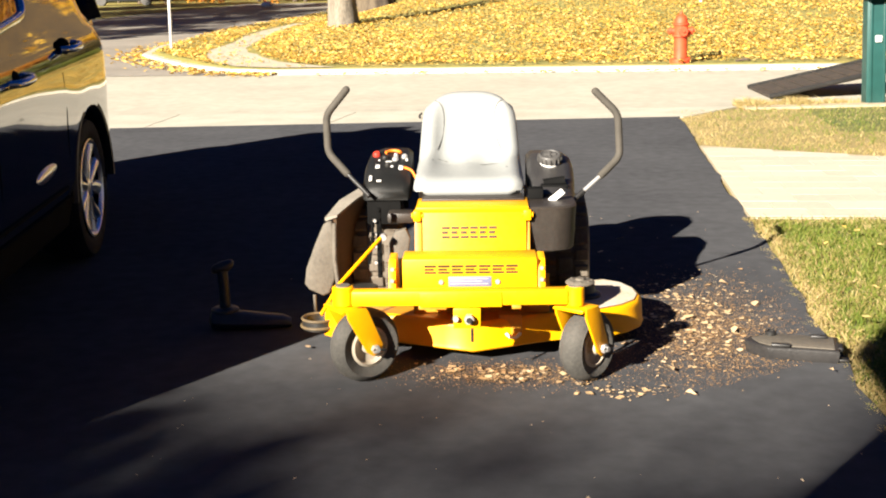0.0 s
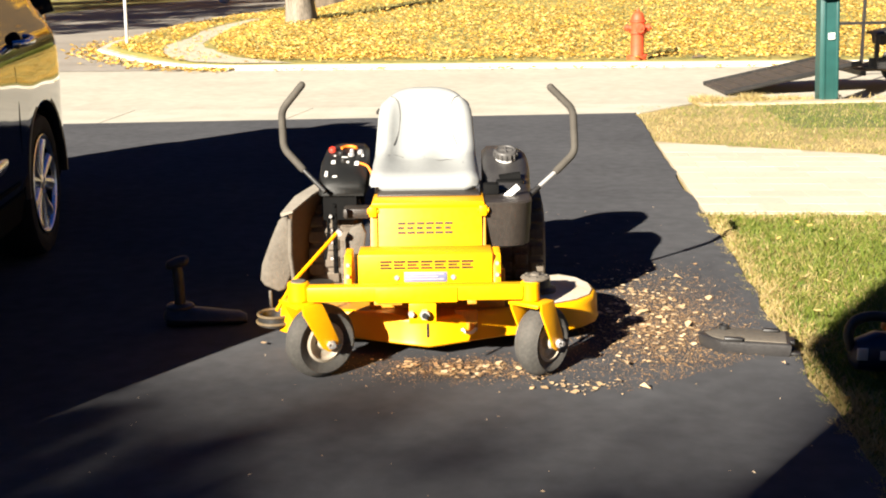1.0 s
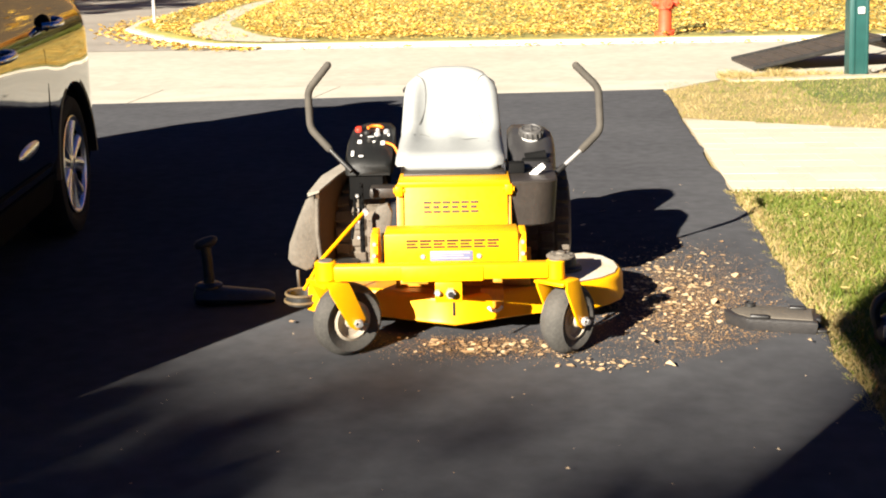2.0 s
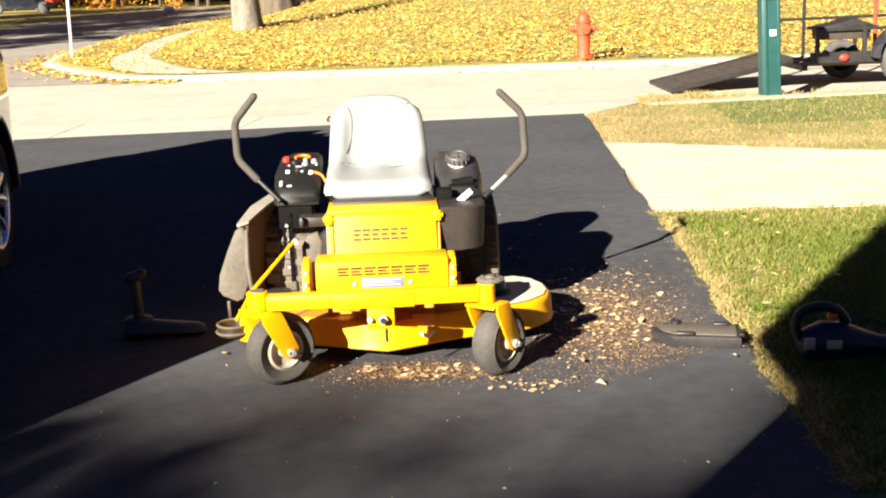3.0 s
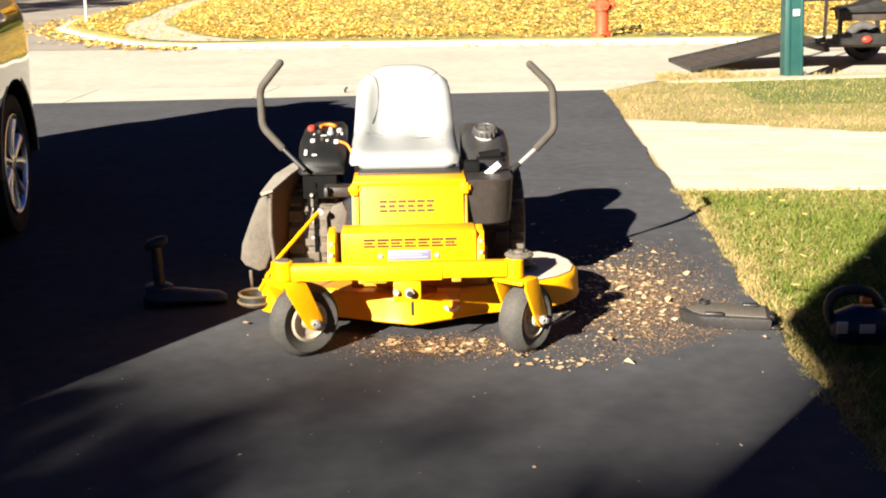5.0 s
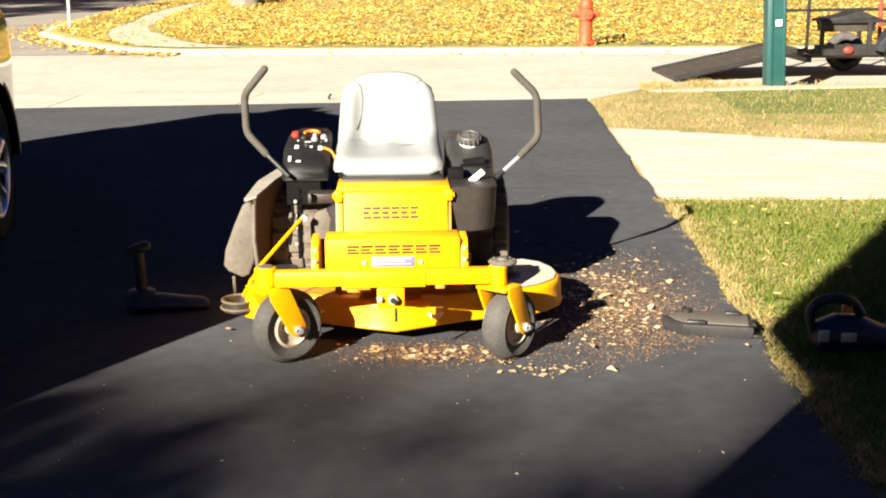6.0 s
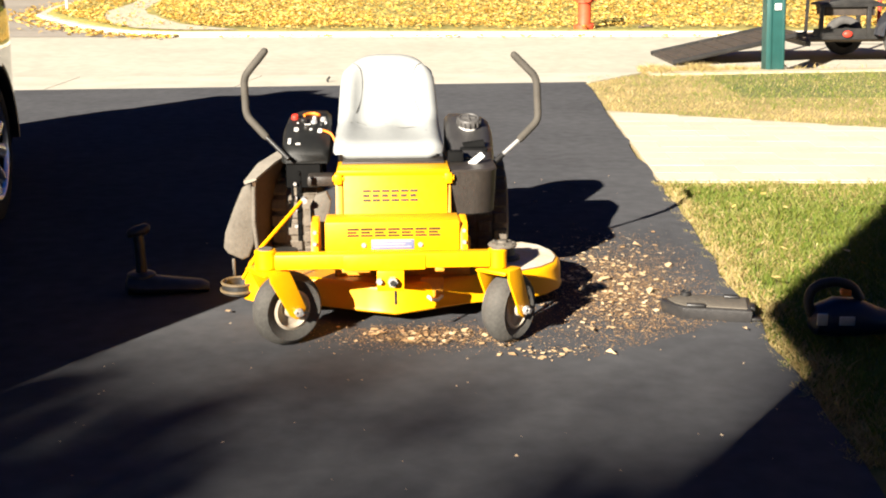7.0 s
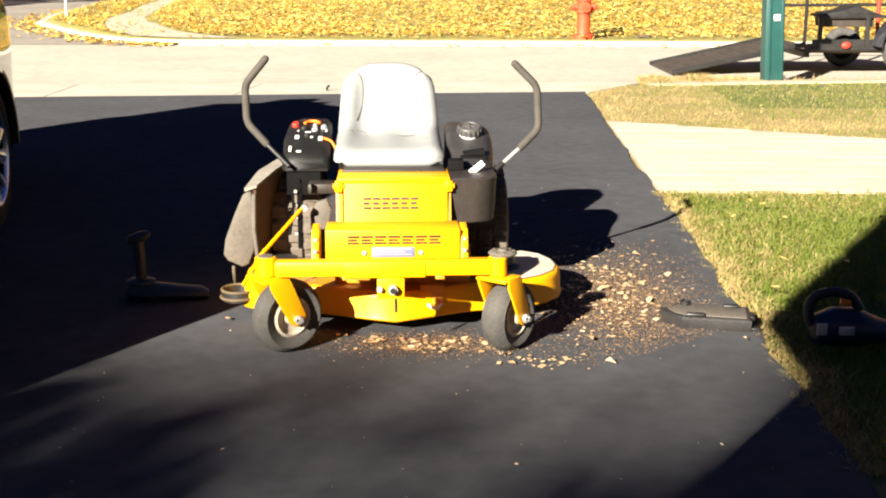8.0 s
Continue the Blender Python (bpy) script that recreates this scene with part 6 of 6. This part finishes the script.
# unseen trees added behind the house corner, whose tops dapple the driveway
tree(-10.0, -17.9, 0.24, 7.6, 4.5, L_RUST, "unseen rust coloured tree added to dapple the driveway", 611, crown_z=4.85, per=330, size=0.12, bark=M_DARKBARK, fork=2.6, clumps=230, limbs=9, zbase=0.0, clump=(0.07, 0.15))
tree(-19.3, -35.35, 0.4, 16.2, 5.6, L_GOLD, "unseen tall golden tree added to dapple the driveway", 612, crown_z=13.05, per=98, size=0.16, bark=M_DARKBARK, fork=7.0, clumps=430, limbs=9, zbase=0.0, clump=(0.07, 0.14))
# the unseen house behind the driveway, shaped to cast the shadow at the right
house = thing("garage_house", "unseen beige sided house wing that shades the driveway", "house", pose(0, 0, 0))
bm = B()
box(bm, (-1.12, -13.0, 0), (9.0, -4.62, 2.5), 0.01)
part("wall", bm, M_WALL, house, smooth=False)
# the upper storey juts out only to fit the shadow's edge
bm = B()
box(bm, (-1.50, -13.1, 2.5), (9.1, -4.62, 5.0), 0.01)
part("upper_wall", bm, M_WALL, house, smooth=False)
bm = B()
prism(bm, [(-1.75, 5.0), (9.4, 5.0), (3.8, 7.4)], "y", -13.4, -4.5)
part("roof", bm, M_ROOF, house, smooth=False)
# a pipe added to widen the lower part of the corner's shadow
bm = B()
sweep(bm, bent([(-1.195, -4.66, 0.0), (-1.195, -4.66, 1.72), (-1.06, -4.58, 2.25), (-1.06, -4.58, 2.499)], 0.05), 0.055, 12)
part("downspout", bm, M_HOUSEW, house, "white downspout added to shape the corner's shadow")
bm = B()
box(bm, (1.2, -4.60, 0.0), (6.2, -4.56, 2.3), 0.01)
part("garage_door", bm, M_HOUSEW, house, "white garage door")

# ---- loose stuff: leaves and grass ----
def scatter(points, size, rng, lift=0.012, curl=0.35, tip=0.22, wide=(0.45, 0.9)):
    """Flat curled scraps on the ground: two triangles folded along the middle."""
    vs, fs = [], []
    for (x, y, z), s in zip(points, size):
        a = rng.uniform(0, 2 * math.pi)
        u = np.array([math.cos(a), math.sin(a), rng.normal() * tip])
        w = np.array([-math.sin(a), math.cos(a), rng.normal() * tip])
        c = np.array([x, y, z + lift * rng.uniform(0.3, 1.3)])
        asp = rng.uniform(*wide)
        i = len(vs)
        h = np.array([0, 0, s * curl * rng.uniform(0.0, 1.0)])
        vs += [tuple(c - u * s), tuple(c - w * s * asp * 0.8 + u * s * 0.15 + h), tuple(c + u * s * 0.9), tuple(c + w * s * asp + h), tuple(c - u * s * 0.3 + w * s * asp * 0.7 + h * 0.5)]
        fs += [(i, i + 1, i + 2), (i, i + 2, i + 3, i + 4)]
    return vs, fs


rng = np.random.default_rng(7)
# scraps blown out beside the mower
pts, sz = [], []
while len(pts) < 900:
    if rng.random() < 0.80:
        x, y = rng.normal(0.80, 0.13), rng.normal(0.72, 0.38)
        if not (0.42 < x < 1.2 and 0.02 + 0.62 * (x - 0.5) < y < 1.6):
            continue
    else:
        x, y = rng.normal(0.10, 0.15), rng.normal(0.10, 0.06)
    if rng.random() < 0.05:
        x, y = rng.normal(0.52, 0.07), rng.normal(-0.06, 0.03)
    pts.append((x, y, 0.002))
    sz.append(abs(rng.normal(0.0, 0.0042)) + 0.0034 + (0.008 if rng.random() < 0.12 else 0))
vs, fs = scatter(pts, sz, rng, lift=0.006, curl=0.15, tip=0.12, wide=(0.7, 1.1))
tagged(raw("leaf_scraps", vs, fs, L_DRY), "dry tan leaf scraps strewn beside the mower", "leaves", kind="stuff")
pts = [(rng.uniform(-1.0, 1.2), rng.uniform(-1.2, 3.0), 0.002) for k in range(130)]
vs, fs = scatter(pts, [rng.uniform(0.002, 0.007) for k in pts], rng)
tagged(raw("leaf_crumbs", vs, fs, L_DRY), "sparse dry crumbs on the asphalt", "leaves", kind="stuff")
pts = []
while len(pts) < 17000:
    x, y = rng.normal(0.82, 0.17), rng.normal(0.66, 0.38)
    if rng.random() < 0.18:
        x, y = rng.normal(0.11, 0.17), rng.normal(0.10, 0.07)
    if x < 1.2 and -0.1 + 0.75 * max(0, x - 0.65) < y < 1.8:
        pts.append((x, y, 0.001))
vs, fs = scatter(pts, [rng.uniform(0.0018, 0.0046) for k in pts], rng, lift=0.003)
tagged(raw("leaf_dust", vs, fs, L_DUST), "fine tan leaf dust on the asphalt", "leaves", kind="stuff")
# single larger leaves
lone = [(0.655, 0.155, 0.030), (0.345, -0.015, 0.016), (-0.63, 0.35, 0.015), (0.70, -0.08, 0.020), (0.96, 1.33, 0.026), (0.80, 1.10, 0.022), (1.05, 1.02, 0.020), (0.62, -0.02, 0.016), (0.92, 0.62, 0.022), (0.86, 0.92, 0.02), (1.18, 0.16, 0.012), (0.55, 2.2, 0.025), (0.45, 1.9, 0.022), (0.62, 2.45, 0.018)]
for x, y, s in lone:
    vs, fs = scatter([(x, y, 0.003)], [s], rng, curl=0.5)
    ob = tagged(raw("fallen_leaf", vs, fs, L_DRY), "single curled tan leaf on the asphalt", "leaf", group="single leaves on the driveway")
# leaves over the far lawn
pts, sz = [], []
while len(pts) < 70000:
    y = 14.12 + 34 * rng.random() ** 1.7
    u = rng.uniform(-0.36, 0.40)
    x = 0.3 + u * (y + 3.8)
    if x < corner_x(y) + 0.3:
        continue
    if path_off(x, y) < 1.1 and rng.random() < 0.93:
        continue
    if noise.noise(Vector((x * 0.5, y * 0.35, 3.0))) + 1.1 * rng.random() < 0.16 or (y < 15.4 and rng.random() < 0.62 * (15.4 - y)) or (y < 14.75 and rng.random() < 0.75):
        continue
    pts.append((x, y, height(x, y) + 0.02))
    sz.append(rng.uniform(0.022, 0.048) * (1 + 0.012 * (y - 14)))
vs, fs = scatter(pts, sz, rng, lift=0.03, curl=0.5)
tagged(raw("fallen_leaves", vs, fs, L_YELLOW), "thick yellow fallen maple leaves over the lawn", "leaves", kind="stuff")
# leaves lying in the corner gutter
pts = []
while len(pts) < 700:
    k = rng.integers(0, 6)
    (x0, y0), (x1, y1) = CORNER[k], CORNER[k + 1]
    t = rng.random()
    d = abs(rng.normal(0, 0.28))
    n = Vector((y1 - y0, -(x1 - x0))).normalized()
    pts.append((x0 + (x1 - x0) * t + n.x * -d, y0 + (y1 - y0) * t + n.y * -abs(d), ROAD_Z + 0.02))
vs, fs = scatter(pts, [rng.uniform(0.03, 0.07) for k in pts], rng)
tagged(raw("gutter_leaves", vs, fs, L_YELLOW), "yellow leaves drifted along the corner gutter", "leaves", kind="stuff")
pts = [(rng.uniform(-3.5, 9), 13.9 - abs(rng.normal(0, 0.10)), ROAD_Z + 0.02) for k in range(420)]
vs, fs = scatter(pts, [rng.uniform(0.02, 0.05) for k in pts], rng)
tagged(raw("gutter_leaves", vs, fs, L_YELLOW), "yellow leaves drifted along the straight gutter", "leaves", kind="stuff")


def blades(n, where, hgt, wid, rng):
    """Single bent grass blades. where() gives a root place and a factor of height."""
    vs, fs = [], []
    while len(vs) < n * 5:
        got = where()
        if got is None:
            continue
        x, y, z, f = got
        a = rng.uniform(0, 2 * math.pi)
        h = hgt * f * rng.uniform(0.5, 1.3)
        l = h * rng.uniform(0.4, 1.5)
        b = rng.uniform(0, 2 * math.pi)
        dx, dy = math.cos(a), math.sin(a)
        wx, wy = math.cos(b) * wid * rng.uniform(0.7, 1.4), math.sin(b) * wid
        i = len(vs)
        vs += [(x - wx, y - wy, z), (x + wx, y + wy, z), (x + dx * l * 0.35 - wx * 0.8, y + dy * l * 0.35 - wy * 0.8, z + h * 0.62), (x + dx * l * 0.35 + wx * 0.8, y + dy * l * 0.35 + wy * 0.8, z + h * 0.62), (x + dx * l, y + dy * l, z + h)]
        fs += [(i, i + 1, i + 3, i + 2), (i + 2, i + 3, i + 4)]
    return vs, fs


def dry(x, y):
    """How straw-like the lawn is, 0 to 1."""
    edge_near = smoothstep(0.20, 0.04, x - 1.25 - 0.10 * noise.noise(Vector((0, y * 3, 2)))) * 0.93
    walk_near_ = smoothstep(0.25, 0.0, abs(y - 2.80)) * 0.7
    strip = 0.78 + 0.95 * noise.noise(Vector((x * 1.3, y * 1.9, 9))) if y < walk_back(x) + 0.75 + 0.6 * noise.noise(Vector((x * 0.8, y, 0))) or x < 2.3 + 0.4 * noise.noise(Vector((x, y * 2, 4))) else 0.3
    return max(edge_near, walk_near_, strip if y > 3.2 else 0.09 + 0.60 * noise.noise(Vector((x * 1.7, y * 1.7, 5))))


def lawn_spot(want_dry):
    def f():
        if rng.random() < 0.72:
            y = rng.uniform(-0.9, 2.80)
            x = 1.235 + 0.035 * noise.noise(Vector((3.0, y * 7, 1))) + 0.02 * noise.noise(Vector((8.0, y * 25, 1))) + rng.random() ** 1.25 * (1.5 + 0.35 * (y + 1))
        else:
            y = rng.uniform(4.0, 8.9)
            x = 1.22 + rng.uniform(0, 4.0)
            if y > near_gutter(x) - 0.29 or y < walk_back(x) - 0.02:
                return None
        d = dry(x, y)
        if (rng.random() < d) != want_dry:
            return None
        f_ = (1.0 if y < 3 else 0.75) * (0.85 + 0.8 * noise.noise(Vector((x * 9, y * 9, 7))))
        return (x, y, -0.014, max(0.3, f_ * (0.65 if x < 1.30 else 1.0)))
    return f


vs, fs = blades(66000, lawn_spot(False), 0.038, 0.0021, rng)
tagged(raw("grass", vs, fs, L_GRASS), "short green lawn grass beside the driveway", "grass", kind="stuff")
vs, fs = blades(30000, lawn_spot(True), 0.030, 0.0021, rng)
tagged(raw("dry_grass", vs, fs, L_STRAW), "straw coloured dry grass along the edges", "grass", kind="stuff")


def weed_spot():
    x = 1.9 + abs(rng.normal(0, 0.75))
    return (x, near_gutter(x) + rng.normal(0.10, 0.17), ROAD_Z + 0.06, 0.5 + 0.9 * abs(noise.noise(Vector((x * 2.2, 4.0, 0)))))


vs, fs = blades(4200, weed_spot, 0.085, 0.004, rng)
tagged(raw("gutter_weeds", vs, fs, L_STRAW), "tufts of straw weeds along the low kerb", "grass", kind="stuff")
pts = [(rng.uniform(1.4, 2.6), rng.uniform(-0.2, 2.7), 0.03) for k in range(16)]
vs, fs = scatter(pts, [rng.uniform(0.010, 0.028) for k in pts], rng, lift=0.02)
tagged(raw("lawn_leaves", vs, fs, L_YELLOW), "a few yellow leaves caught in the grass", "leaves", kind="stuff")
